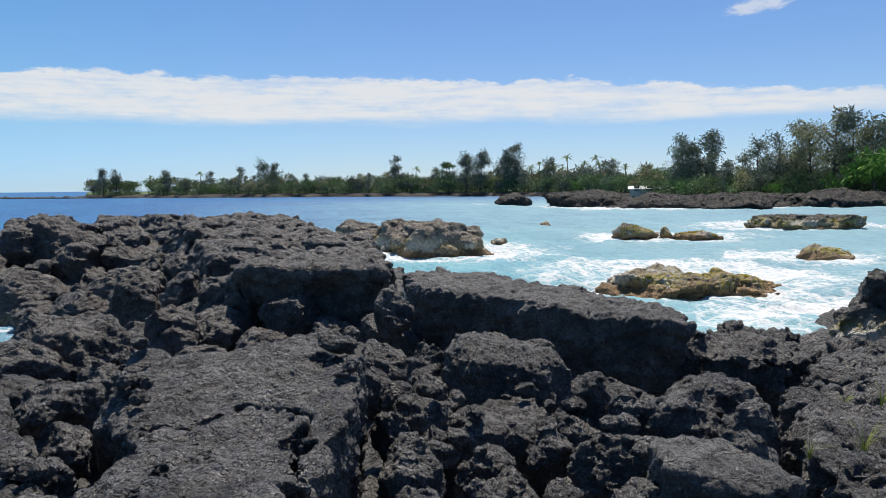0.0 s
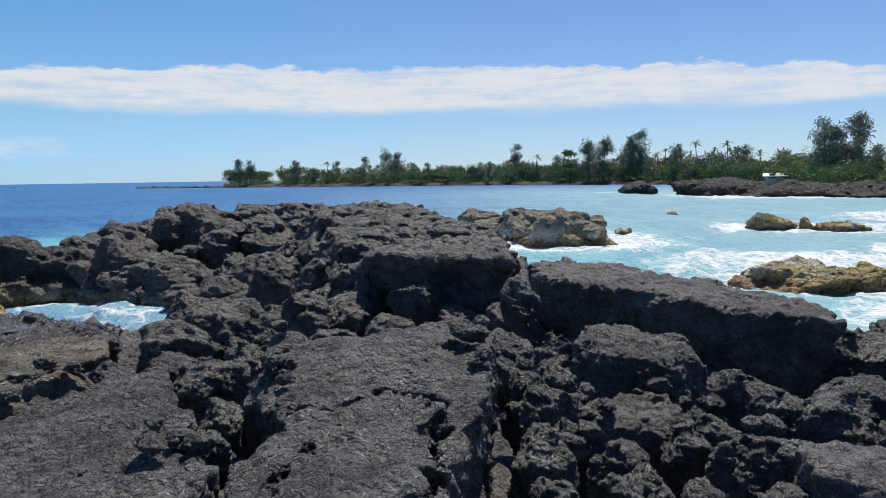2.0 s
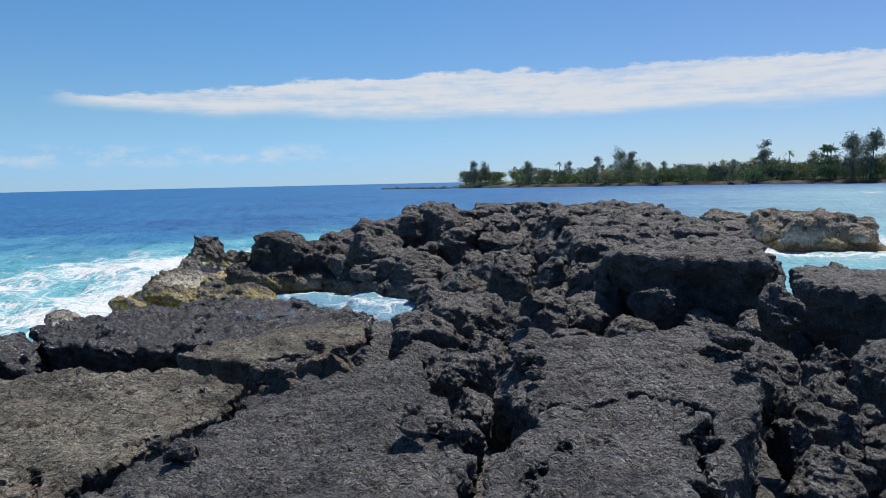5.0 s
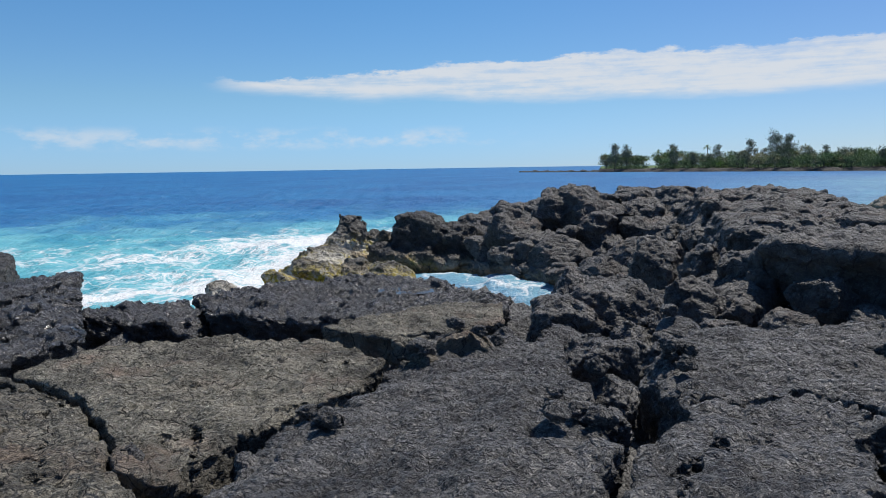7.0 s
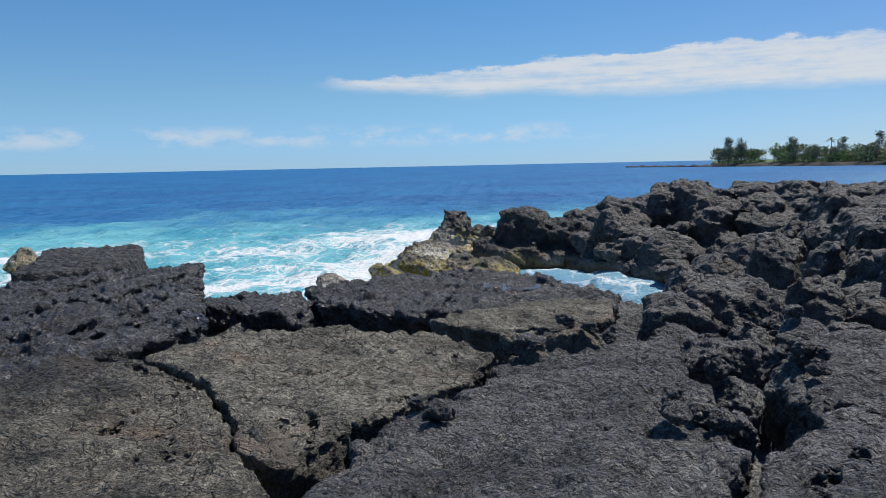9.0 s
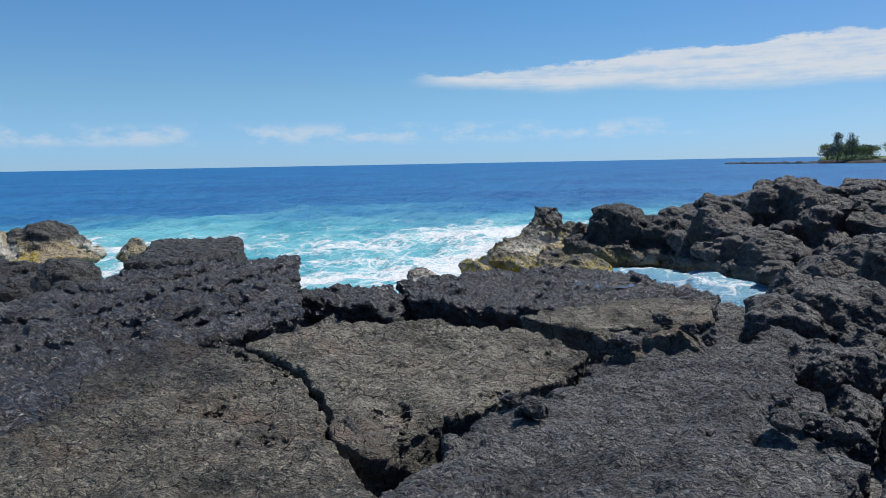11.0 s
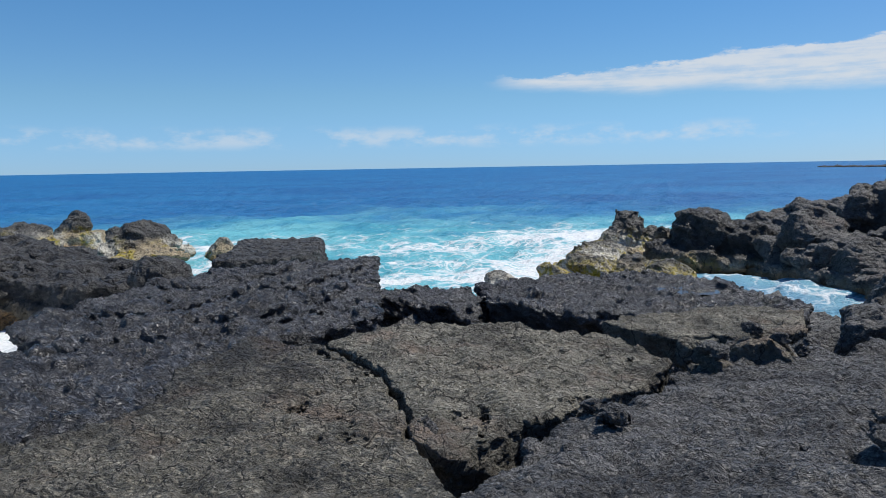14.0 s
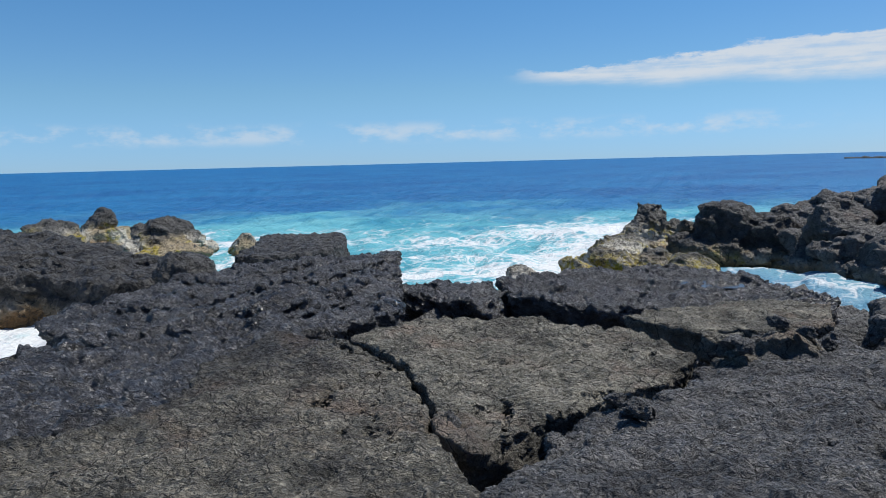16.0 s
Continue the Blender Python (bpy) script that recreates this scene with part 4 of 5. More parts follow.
boulders("tide_rock", "low lava rock crusted tan and yellow with seaweed", TIDE, M_TIDE, [
    ((-11.92, 17.33, 0.45), (0.50, 0.50, 0.38), 34, 11), ((-11.20, 18.35, 0.45), (0.80, 0.90, 0.55), 31, 12), ((-10.26, 18.92, 0.45), (0.80, 1.00, 0.60), 28, 13),
    ((-8.97, 18.45, 0.50), (0.72, 0.80, 0.52), 25, 14), ((-12.4, 19.6, 0.25), (1.1, 1.1, 0.65), 31, 15), ((-12.9, 21.6, 0.25), (1.2, 1.1, 0.75), 31, 16)], 0.6, 0.045)
boulders("lava_boulder", "dark rough lava boulder among the crags", CLINKER, M_CRAG, [
    ((-2.54, 21.75, 0.57), (1.12, 1.20, 0.99), 7, 20), ((-0.60, 15.77, 1.45), (0.45, 0.50, 0.56), 3, 21), ((0.15, 13.80, 1.10), (0.55, 0.55, 0.45), 1, 22), ((1.34, 13.27, 1.30), (0.54, 0.55, 0.48), -3, 23),
    ((-2.45, 11.96, 1.30), (0.42, 0.50, 0.62), 13, 24), ((-1.69, 17.17, 1.20), (0.68, 0.75, 0.82), 7, 25), ((-0.67, 13.26, 1.05), (0.46, 0.50, 0.62), 4, 28),
    ((-4.20, 20.97, 0.38), (0.88, 0.70, 0.34), 12, 29), ((-2.74, 7.37, 1.58), (0.27, 0.35, 0.22), 21, 30), ((-5.10, 22.51, 0.72), (0.99, 0.90, 0.77), 13, 150), ((-1.04, 20.88, 0.78), (0.68, 0.80, 0.69), 3, 151),
    ((0.04, 19.42, 1.18), (0.58, 0.80, 0.68), 0, 152), ((0.51, 17.42, 1.03), (0.52, 0.80, 0.60), -1, 153), ((2.07, 12.78, 1.00), (0.48, 0.60, 0.42), -8, 155), ((-3.48, 20.09, 0.66), (0.64, 0.70, 0.53), 10, 157),
    ((0.85, 12.3, 0.95), (0.45, 0.5, 0.42), -4, 160), ((-0.1, 12.0, 0.85), (0.5, 0.5, 0.40), 1, 161)], 1.0)
rock("lava_boulder", "broad knobbly lava boulder beside a tide pool", [lump((-1.42, 9.93, 1.50), (0.66, 0.70, 0.62), 10, 26), lump((-1.95, 9.35, 1.45), (0.50, 0.50, 0.52), 13, 27), lump((-1.0, 9.1, 1.35), (0.45, 0.5, 0.4), 8, 31)], ROUGH, M_CRAG, 0.03, seed=26, scale=1.3, blend=0.12)
boulders("lava_boulder", "brownish broken lava block beside a plate", CLINKER, M_PLATE, [
    ((-2.55, 5.95, 1.72), (0.28, 0.24, 0.22), 24, 162), ((-2.35, 6.55, 1.78), (0.32, 0.28, 0.28), 20, 163), ((-3.00, 6.70, 1.70), (0.22, 0.20, 0.20), 25, 164), ((-2.75, 7.3, 1.62), (0.26, 0.26, 0.24), 22, 165)], 0.8)
boulders("lava_boulder", "dark lava block in the rubble behind the lava flow", CLINKER, M_FIELD, [
    ((-1.20, 7.45, 1.50), (0.40, 0.38, 0.36), 10, 166), ((-0.62, 7.85, 1.42), (0.34, 0.34, 0.34), 6, 167), ((-1.75, 8.05, 1.45), (0.42, 0.40, 0.36), 14, 168), ((-0.95, 8.45, 1.30), (0.40, 0.38, 0.36), 8, 169), ((-0.1, 8.1, 1.35), (0.36, 0.36, 0.36), 2, 170), ((0.6, 8.3, 1.30), (0.42, 0.40, 0.38), -3, 171), ((-2.2, 7.6, 1.55), (0.3, 0.3, 0.3), 16, 172)], 0.9)
boulders("lava_boulder", "smooth pale grey lava boulder in a cleft", SMOOTHED, M_FIELD, [((-0.55, 8.74, 1.62), (0.28, 0.30, 0.24), 6, 158)], 0.5)
boulders("lava_boulder", "loose lava block wedged in a crack", CLINKER, M_FIELD, [
    ((-0.72, 5.15, 1.92), (0.18, 0.22, 0.21), 10, 121), ((-0.64, 4.35, 1.98), (0.15, 0.20, 0.20), 9, 122), ((-0.32, 5.50, 1.91), (0.26, 0.30, 0.32), 4, 123), ((-3.53, 3.47, 1.68), (0.10, 0.16, 0.18), 43, 124),
    ((-3.32, 7.62, 1.35), (0.34, 0.40, 0.29), 23, 125), ((-2.93, 8.10, 1.37), (0.23, 0.40, 0.28), 19, 126), ((-3.44, 4.96, 1.44), (0.13, 0.18, 0.12), 36, 127)], 0.8)
boulders("lava_boulder", "black sea-worn lava boulder", TIDE, M_SHORE, [
    ((-15.38, 7.39, 1.20), (0.67, 0.90, 0.57), 64, 130),
    ((-8.62, 9.75, 0.70), (0.27, 0.40, 0.50), 40, 131)], 0.6)
rock("lava_slab", "low black wet lava slab between two larger ones", [slab([(-10.75, 9.55), (-10.35, 10.25), (-9.35, 10.45), (-8.45, 10.05), (-8.20, 9.45), (-8.9, 8.9), (-10.0, 8.9)], (1.12, 0.0, 0.01), 0.0, -0.1)], WETTED, M_BLACK, 0.03, seed=33)
boulders("sea_rock", "small pale crusted rock at the water's edge", TIDE, M_PALE, [((-11.31, 14.05, 0.78), (0.36, 0.35, 0.24), 38, 36)], 0.4)
surf_crag = rock("lava_crag", "low black lava crag with a pale crusted foot in the surf", [slab([(-31.0, 5.2), (-30.0, 7.3), (-27.0, 8.5), (-23.7, 8.9), (-21.6, 8.6), (-19.4, 9.2), (-17.7, 9.1), (-16.6, 7.5), (-16.9, 6.2), (-19.0, 5.6), (-19.5, 4.2), (-22.0, 2.5)], (0.42, -0.042, -0.012), -0.5, -0.10),
     slab([(-29.0, 6.0), (-28.0, 7.6), (-24.0, 8.4), (-22.4, 8.0), (-22.0, 6.4), (-24.0, 5.4)], (1.28, 0.0, 0.0), -0.3, -0.35)], TIDE, M_SHORE, 0.06, seed=31, scale=0.9)
blocks(surf_crag, [(-29.5, 5.6), (-28.5, 7.4), (-24.0, 8.5), (-21.0, 8.4), (-17.9, 8.9), (-17.0, 7.4), (-19.2, 5.9), (-22.5, 4.0)], (0.42, -0.042, -0.012), 34, (0.35, 0.8), 606, 0.10, M_SHORE)
boulders("sea_rock", "lava rock standing in surf with a tan crust", TIDE, M_PALE, [
    ((-27.35, 12.49, 0.66), (1.33, 1.30, 1.02), 65, 41), ((-26.92, 12.25, 0.35), (1.55, 1.30, 0.53), 65, 132), ((-35.74, 13.12, 0.80), (0.85, 0.9, 1.02), 70, 42), ((-35.3, 13.3, 0.35), (1.35, 1.1, 0.6), 70, 48), ((-34.51, 10.50, 0.65), (1.45, 1.20, 0.82), 73, 43),
    ((-26.01, 15.08, 0.40), (0.62, 0.55, 0.62), 59, 44), ((-27.59, 14.27, 0.35), (0.43, 0.40, 0.36), 62, 45), ((12.85, 11.43, 1.23), (0.59, 0.90, 0.72), -47, 46), ((12.43, 11.15, 0.58), (0.69, 0.90, 0.75), -47, 133)], 0.8)
rock("sea_rock", "flat-topped black lava rock standing in surf", [slab([(-18.9, 10.5), (-20.2, 12.0), (-22.6, 13.9), (-20.6, 15.8), (-18.5, 14.3), (-17.6, 13.0), (-17.9, 11.6)], (0.52, -0.0177, 0.0211), -0.5, -0.06)], TIDE, M_SHORE, 0.055, seed=47, scale=0.4)

# ---- boulders and shelves at the bay side ----
rock("lava_slab", "long dark lava slab tilted above a shadowed hollow", [slab([(3.35, 12.7), (3.15, 11.6), (4.55, 8.9), (5.35, 7.65), (5.75, 7.45), (6.15, 8.1), (5.9, 9.2), (4.95, 12.9), (4.2, 13.3)], (2.00, 0.0, 0.009), 0.2, 0.16, 0.16)], SMOOTHED, M_SMOOTH, 0.022, seed=51)
rock("lava_boulder", "squat rough lava boulder with a furrowed face", [slab([(2.62, 7.30), (2.80, 7.85), (3.45, 7.80), (3.92, 7.45), (3.88, 6.92), (3.45, 6.72), (2.85, 6.88)], (1.25, -0.06, 0.125), 0.95, -0.10, 0.22)], ROUGH, M_FIELD, 0.02, seed=52)
rock("lava_boulder", "pitted lava block at the foot of a boulder", [slab([(2.25, 6.25), (2.45, 6.75), (3.35, 6.70), (3.30, 6.00), (2.90, 5.75), (2.40, 5.85)], (1.40, 0.0, 0.02), 0.5, -0.15, 0.12)], CLINKER, M_SMOOTH, 0.022, seed=55, scale=0.7)
rock("lava_shelf", "flat black lava shelf at the water's edge", [slab([(6.49, 8.64), (7.55, 8.62), (7.84, 7.86), (7.29, 7.05), (6.61, 6.76), (5.98, 7.59)], (1.600, 0.0000, 0.0000), 0.2, 0.05)], STEPPED, M_FIELD, 0.026, seed=53)
rock("lava_shelf", "rough dark lava shelf with tufts of grass", [slab([(5.37, 5.46), (6.53, 6.25), (8.17, 7.67), (9.06, 7.07), (8.86, 4.32), (5.15, 1.87), (3.60, 2.20), (3.95, 3.30), (4.50, 4.20)], (2.039, -0.0157, -0.0422), 0.8, 0.0)], STEPPED, M_FIELD, 0.026, seed=54)
boulders("lava_boulder", "angular dark lava boulder", CLINKER, M_FIELD, [
    ((2.66, 8.22, 1.42), (0.30, 0.30, 0.46), -14, 61), ((2.34, 6.96, 1.50), (0.18, 0.22, 0.30), -14, 62), ((3.70, 6.00, 1.55), (0.19, 0.20, 0.36), -27, 63), ((3.40, 5.79, 1.42), (0.31, 0.25, 0.22), -26, 64),
    ((3.86, 5.57, 1.55), (0.25, 0.25, 0.30), -30, 65), ((4.10, 5.20, 1.60), (0.32, 0.32, 0.36), -32, 66), ((4.74, 5.59, 1.60), (0.42, 0.40, 0.28), -36, 67),
    ((3.28, 4.75, 1.44), (0.40, 0.35, 0.34), -29, 69), ((2.95, 5.37, 1.42), (0.20, 0.18, 0.25), -24, 70), ((2.84, 5.74, 1.38), (0.16, 0.16, 0.18), -21, 71), ((2.73, 10.56, 1.80), (0.28, 0.35, 0.42), -11, 72),
    ((4.34, 4.63, 1.66), (0.22, 0.24, 0.32), -38, 73), ((2.2, 9.3, 1.15), (0.45, 0.5, 0.5), -12, 74), ((4.5, 7.1, 1.05), (0.8, 0.5, 0.45), -28, 68), ((2.95, 11.7, 0.95), (0.6, 0.5, 0.62), -14, 81), ((6.15, 8.1, 1.15), (0.55, 0.5, 0.62), -36, 82)], 0.9)
rock("lava_boulder", "big smooth-faced dark lava boulder", [slab([(3.10, 3.85), (3.22, 4.25), (3.75, 4.20), (3.98, 3.85), (3.75, 3.40), (3.35, 3.42)], (2.10, -0.08, 0.02), 0.9, -0.12, 0.10)], SMOOTHED, M_SMOOTH, 0.02, seed=56, scale=0.6)
boulders("lava_rubble_stone", "small broken lava stone in the rubble", CLINKER, M_FIELD, [
    ((2.04, 6.21, 1.50), (0.29, 0.28, 0.32), -13, 75), ((2.02, 5.59, 1.50), (0.17, 0.20, 0.20), -15, 76), ((1.55, 4.58, 1.60), (0.22, 0.25, 0.36), -12, 77), ((1.96, 4.15, 1.62), (0.15, 0.18, 0.20), -20, 78),
    ((1.75, 5.20, 1.52), (0.20, 0.25, 0.26), -14, 79), ((1.45, 3.90, 1.66), (0.16, 0.20, 0.22), -14, 80), ((3.83, 3.95, 1.70), (0.12, 0.20, 0.30), -39, 140), ((1.79, 7.08, 1.60), (0.18, 0.25, 0.30), -12, 141),
    ((2.35, 4.75, 1.40), (0.22, 0.25, 0.22), -22, 142), ((2.55, 4.20, 1.50), (0.18, 0.2, 0.2), -26, 143), ((3.0, 4.05, 1.45), (0.2, 0.22, 0.24), -30, 144),
    ((1.95, 6.75, 1.48), (0.20, 0.22, 0.30), -14, 145), ((1.72, 5.85, 1.50), (0.20, 0.22, 0.28), -13, 146), ((2.30, 5.15, 1.40), (0.24, 0.22, 0.26), -20, 147), ((1.32, 3.45, 1.72), (0.15, 0.18, 0.22), -14, 148), ((1.75, 3.70, 1.62), (0.17, 0.18, 0.20), -20, 149), ((2.25, 3.75, 1.50), (0.22, 0.22, 0.24), -25, 190), ((2.45, 7.5, 1.35), (0.22, 0.22, 0.34), -16, 191)], 0.8)

# ---- islets in the bay ----
pale_islet = rock("islet", "pale brown rocky islet in the surf", [lump((8.46, 45.10, 0.44), (1.89, 2.20, 1.26), -10, 81), lump((11.57, 39.27, 0.08), (2.87, 2.00, 1.69), -16, 82), lump((9.68, 41.80, 0.54), (1.82, 1.60, 1.33), -12, 83)], TIDE, M_ISLET, 0.10, seed=81, scale=1.0, blend=0.2)
blocks(pale_islet, [(6.9, 45.2), (8.2, 46.5), (10.5, 43.5), (13.8, 40.2), (13.2, 38.0), (9.5, 39.8), (7.8, 42.5)], (1.15, 0.0, 0.0), 22, (0.5, 1.1), 607, 0.35, M_ISLET)
weedy_islet = rock("islet", "low islet covered in yellow-green seaweed", [lump((15.03, 22.53, -0.05), (2.20, 1.60, 0.58), -32, 84), lump((17.4, 21.4, -0.1), (1.60, 1.20, 0.50), -39, 85), lump((15.9, 23.4, 0.1), (0.80, 0.80, 0.56), -34, 86)], TIDE, M_WEED, 0.06, seed=82, scale=0.8, blend=0.2)
blocks(weedy_islet, [(13.3, 22.6), (14.5, 23.9), (16.3, 24.2), (18.6, 22.2), (18.2, 20.6), (15.0, 21.4)], (0.42, 0.0, 0.0), 16, (0.4, 0.8), 608, 0.16, M_WEED)
boulders("islet", "small rock awash in the bay", TIDE, M_WEED, [
    ((27.36, 45.47, 0.12), (1.64, 1.50, 0.91), -30, 87), ((29.70, 45.19, 0.02), (0.50, 0.60, 0.81), -33, 88), ((31.48, 44.00, -0.02), (1.70, 1.00, 0.55), -35, 89),
    ((45.92, 50.37, 0.08), (4.31, 3.00, 1.05), -42, 90), ((28.67, 29.54, 0.03), (1.29, 1.20, 0.61), -43, 91), ((16.77, 43.88, 0.05), (0.60, 0.45, 0.42), -21, 92), ((29.52, 65.68, -0.12), (0.55, 0.50, 0.38), -24, 93)], 0.8, 0.12)
rock("islet", "small dark rock islet in the bay", [lump((55.14, 139.48, 0.21), (3.76, 3.00, 1.86), -21, 94)], TIDE, M_REEF, 0.25, seed=94, scale=1.6)
rock("reef", "low black lava reef with brown patches", [lump((65.10, 123.98, 0.18), (8.59, 7.00, 2.60), -27, 95), lump((70.20, 111.87, -0.06), (9.11, 8.00, 2.41), -32, 96), lump((75.23, 99.97, 0.04), (7.12, 7.00, 1.94), -37, 97)], TIDE, M_REEF, 0.3, seed=95, scale=2.0, blend=0.8)
rock("reef", "black lava reef along the foot of the wooded shore", [lump((88.0, 108.0, 0.2), (10.0, 8.0, 2.2), -39, 98), lump((100.0, 99.0, 0.3), (10.0, 8.0, 2.5), -45, 99), lump((111.0, 92.0, 0.3), (10.0, 8.0, 2.5), -50, 100)], TIDE, M_REEF, 0.3, seed=96, scale=2.0, blend=0.8)
# ---- far shore: a low spit of lava, lawns, houses and trees ----
def shore_range(yaw):
    """How far off the far shore's edge lies, by the bearing to the left of +y, in degrees."""
    return float(np.interp(yaw, [-75, -50, -44, -38, -34, -30, -26, -20, -2, 8, 11, 16], [120, 140, 148, 158, 175, 215, 255, 290, 345, 395, 420, 470]))


def polar(yaw, dist, z=0.0):
    return Vector((-dist * math.sin(radians(yaw)), dist * math.cos(radians(yaw)), z))


def far_shore():
    yaws, outs = np.arange(-75, 16.01, 0.2), np.array([-6, -3, -1, 0, 1.5, 3, 5, 8, 12, 18, 30, 60, 140.0])
    tops = np.array([-1.5, -0.6, 0.0, 0.5, 0.9, 1.2, 1.4, 1.5, 1.6, 1.7, 1.8, 2.2, 3.0])
    verts, quads = [], []
    for yaw in yaws:
        r = shore_range(yaw) + noise.noise((yaw * 0.8, 3.1, 0)) * 7.0 + noise.noise((yaw * 3.0, 1.1, 0)) * 2.5
        wide = 0.1 if yaw > 11 else (1.0 if yaw < 8 else 0.1 + 0.9 * (11 - yaw) / 3)
        for o, h in zip(outs, tops):
            p = polar(yaw, r + o * wide)
            lift = max(0.0, h) * (0.22 + 0.5 * max(0.0, noise.noise((yaw * 2.2, 7.0, 0))) if yaw > 10 else 1.0)
            verts.append((p.x, p.y, (lift if h > 0 else h) + 0.35 * noise.noise((p.x * 0.3, p.y * 0.3, 2)) * (h > 0.2)))
    m = len(outs)
    for i in range(len(yaws) - 1):
        for j in range(m - 1):
            quads.append((i * m + j, i * m + j + 1, (i + 1) * m + j + 1, (i + 1) * m + j))
    return np.array(verts), np.array(quads)


def shore_material():
    m, n = material("shore_ground")
    p = n.position()
    z = n.split(p)[2]
    rocky = n.mix(n.step(n.noise(p, 0.5, 5.0, 0.7), 0.35, 0.65), rgb(0.018, 0.018, 0.019), rgb(0.05, 0.045, 0.04))
    green = n.mix(n.noise(p, 0.2, 4.0, 0.6), rgb(0.05, 0.10, 0.02), rgb(0.12, 0.17, 0.05))
    col = n.mix(n.step(n.math("ADD", z, n.math("MULTIPLY", n.noise(p, 0.25, 4.0, 0.6), 0.7)), 2.0, 2.4), rocky, green)
    n.surface(col, 0.9, n.bump(n.noise(p, 0.9, 5.0, 0.7), 1.0, 0.6))
    return m


tagged(new("far_shore", mesh_from("far_shore", *far_shore(), shore_material())), "low black lava shore with green lawns behind", "shore", kind="structure")


def leaf_material(name, color, vary=0.5):
    m, n = material(name)
    rnd = n.add("ShaderNodeNewGeometry").outputs["Random Per Island"]
    own = n.add("ShaderNodeObjectInfo").outputs["Random"]
    f = n.math("ADD", n.math("MULTIPLY", rnd, 0.7), n.math("MULTIPLY", own, 0.3))
    col = n.mix(f, rgb(*[c * (1 - vary) for c in color]), rgb(*[c * (1 + vary) for c in color]))
    n.surface(col, 0.75, spec=0.12)
    return m


M_IRON = leaf_material("ironwood_needles", (0.17, 0.19, 0.135))
M_IRON_OLIVE = leaf_material("olive_needles", (0.30, 0.28, 0.15))
M_PALM = leaf_material("palm_fronds", (0.16, 0.21, 0.09))
M_BUSH = leaf_material("bush_leaves", (0.17, 0.235, 0.10))
M_BRIGHT = leaf_material("bright_leaves", (0.16, 0.30, 0.055))
M_BARK = plain("bark", (0.10, 0.085, 0.07))
M_ROOF = plain("pale_roof", (0.6, 0.6, 0.58), scale=0.5)
M_WALL = plain("house_wall", (0.35, 0.33, 0.3), scale=0.5)
M_DARKROOF = plain("brown_roof", (0.16, 0.12, 0.10), scale=0.5)


def part(name, verts, faces, mat, parent, label=""):
    me = bpy.data.meshes.new(name)
    me.from_pydata([tuple(v) for v in verts], [], faces)
    me.update()
    me.materials.append(mat)
    ob = new(name, me)
    ob.parent = parent
    if label:
        tagged(ob, label)
    return ob


def limb(verts, faces, a, b, ra, rb, sides=6, bend=(0, 0, 0), steps=4):
    """A tapered, bent round limb from a to b."""
    a, b, bend = Vector(a), Vector(b), Vector(bend)
    base = len(verts)
    axis = (b - a).normalized()
    u = axis.orthogonal().normalized()
    w = axis.cross(u)
    for i in range(steps + 1):
        f = i / steps
        c = a.lerp(b, f) + bend * (4 * f * (1 - f))
        r = ra + (rb - ra) * f
        for k in range(sides):
            g = 2 * math.pi * k / sides
            verts.append(c + u * (r * math.cos(g)) + w * (r * math.sin(g)))
    for i in range(steps):
        for k in range(sides):
            p, q = base + i * sides + k, base + i * sides + (k + 1) % sides
            faces.append((p, q, q + sides, p + sides))


def sprays(verts, faces, rng, centre, radius, count, size, droop, squash=1.0):
    """Leaf sprays: thin bent blades scattered through a clump."""
    v = rng.normal(size=(count, 3))
    v /= np.linalg.norm(v, axis=1)[:, None]
    c = np.array(centre) + v * (radius * rng.random(count) ** 0.45)[:, None] * [1, 1, squash]
    d = v * 0.7 + rng.normal(size=(count, 3)) * 0.6 + [0, 0, -droop]
    d /= np.linalg.norm(d, axis=1)[:, None]
    side = np.cross(d, rng.normal(size=(count, 3)))
    side /= np.linalg.norm(side, axis=1)[:, None] + 1e-9
    ln, wd = size * rng.uniform(0.6, 1.4, count)[:, None], size * rng.uniform(0.18, 0.34, count)[:, None]
    sag = np.array([0.0, 0.0, 1.0])
    blades = np.stack([c - side * wd * 0.5, c + side * wd * 0.5, c + d * ln * 0.6 + side * wd * 0.45 - sag * 0.05 * ln, c + d * ln - sag * droop * 0.2 * ln], 1)
    base = len(verts)
    verts.extend(blades.reshape(-1, 3))
    faces.extend([(i, i + 1, i + 2, i + 3) for i in range(base, base + 4 * count, 4)])


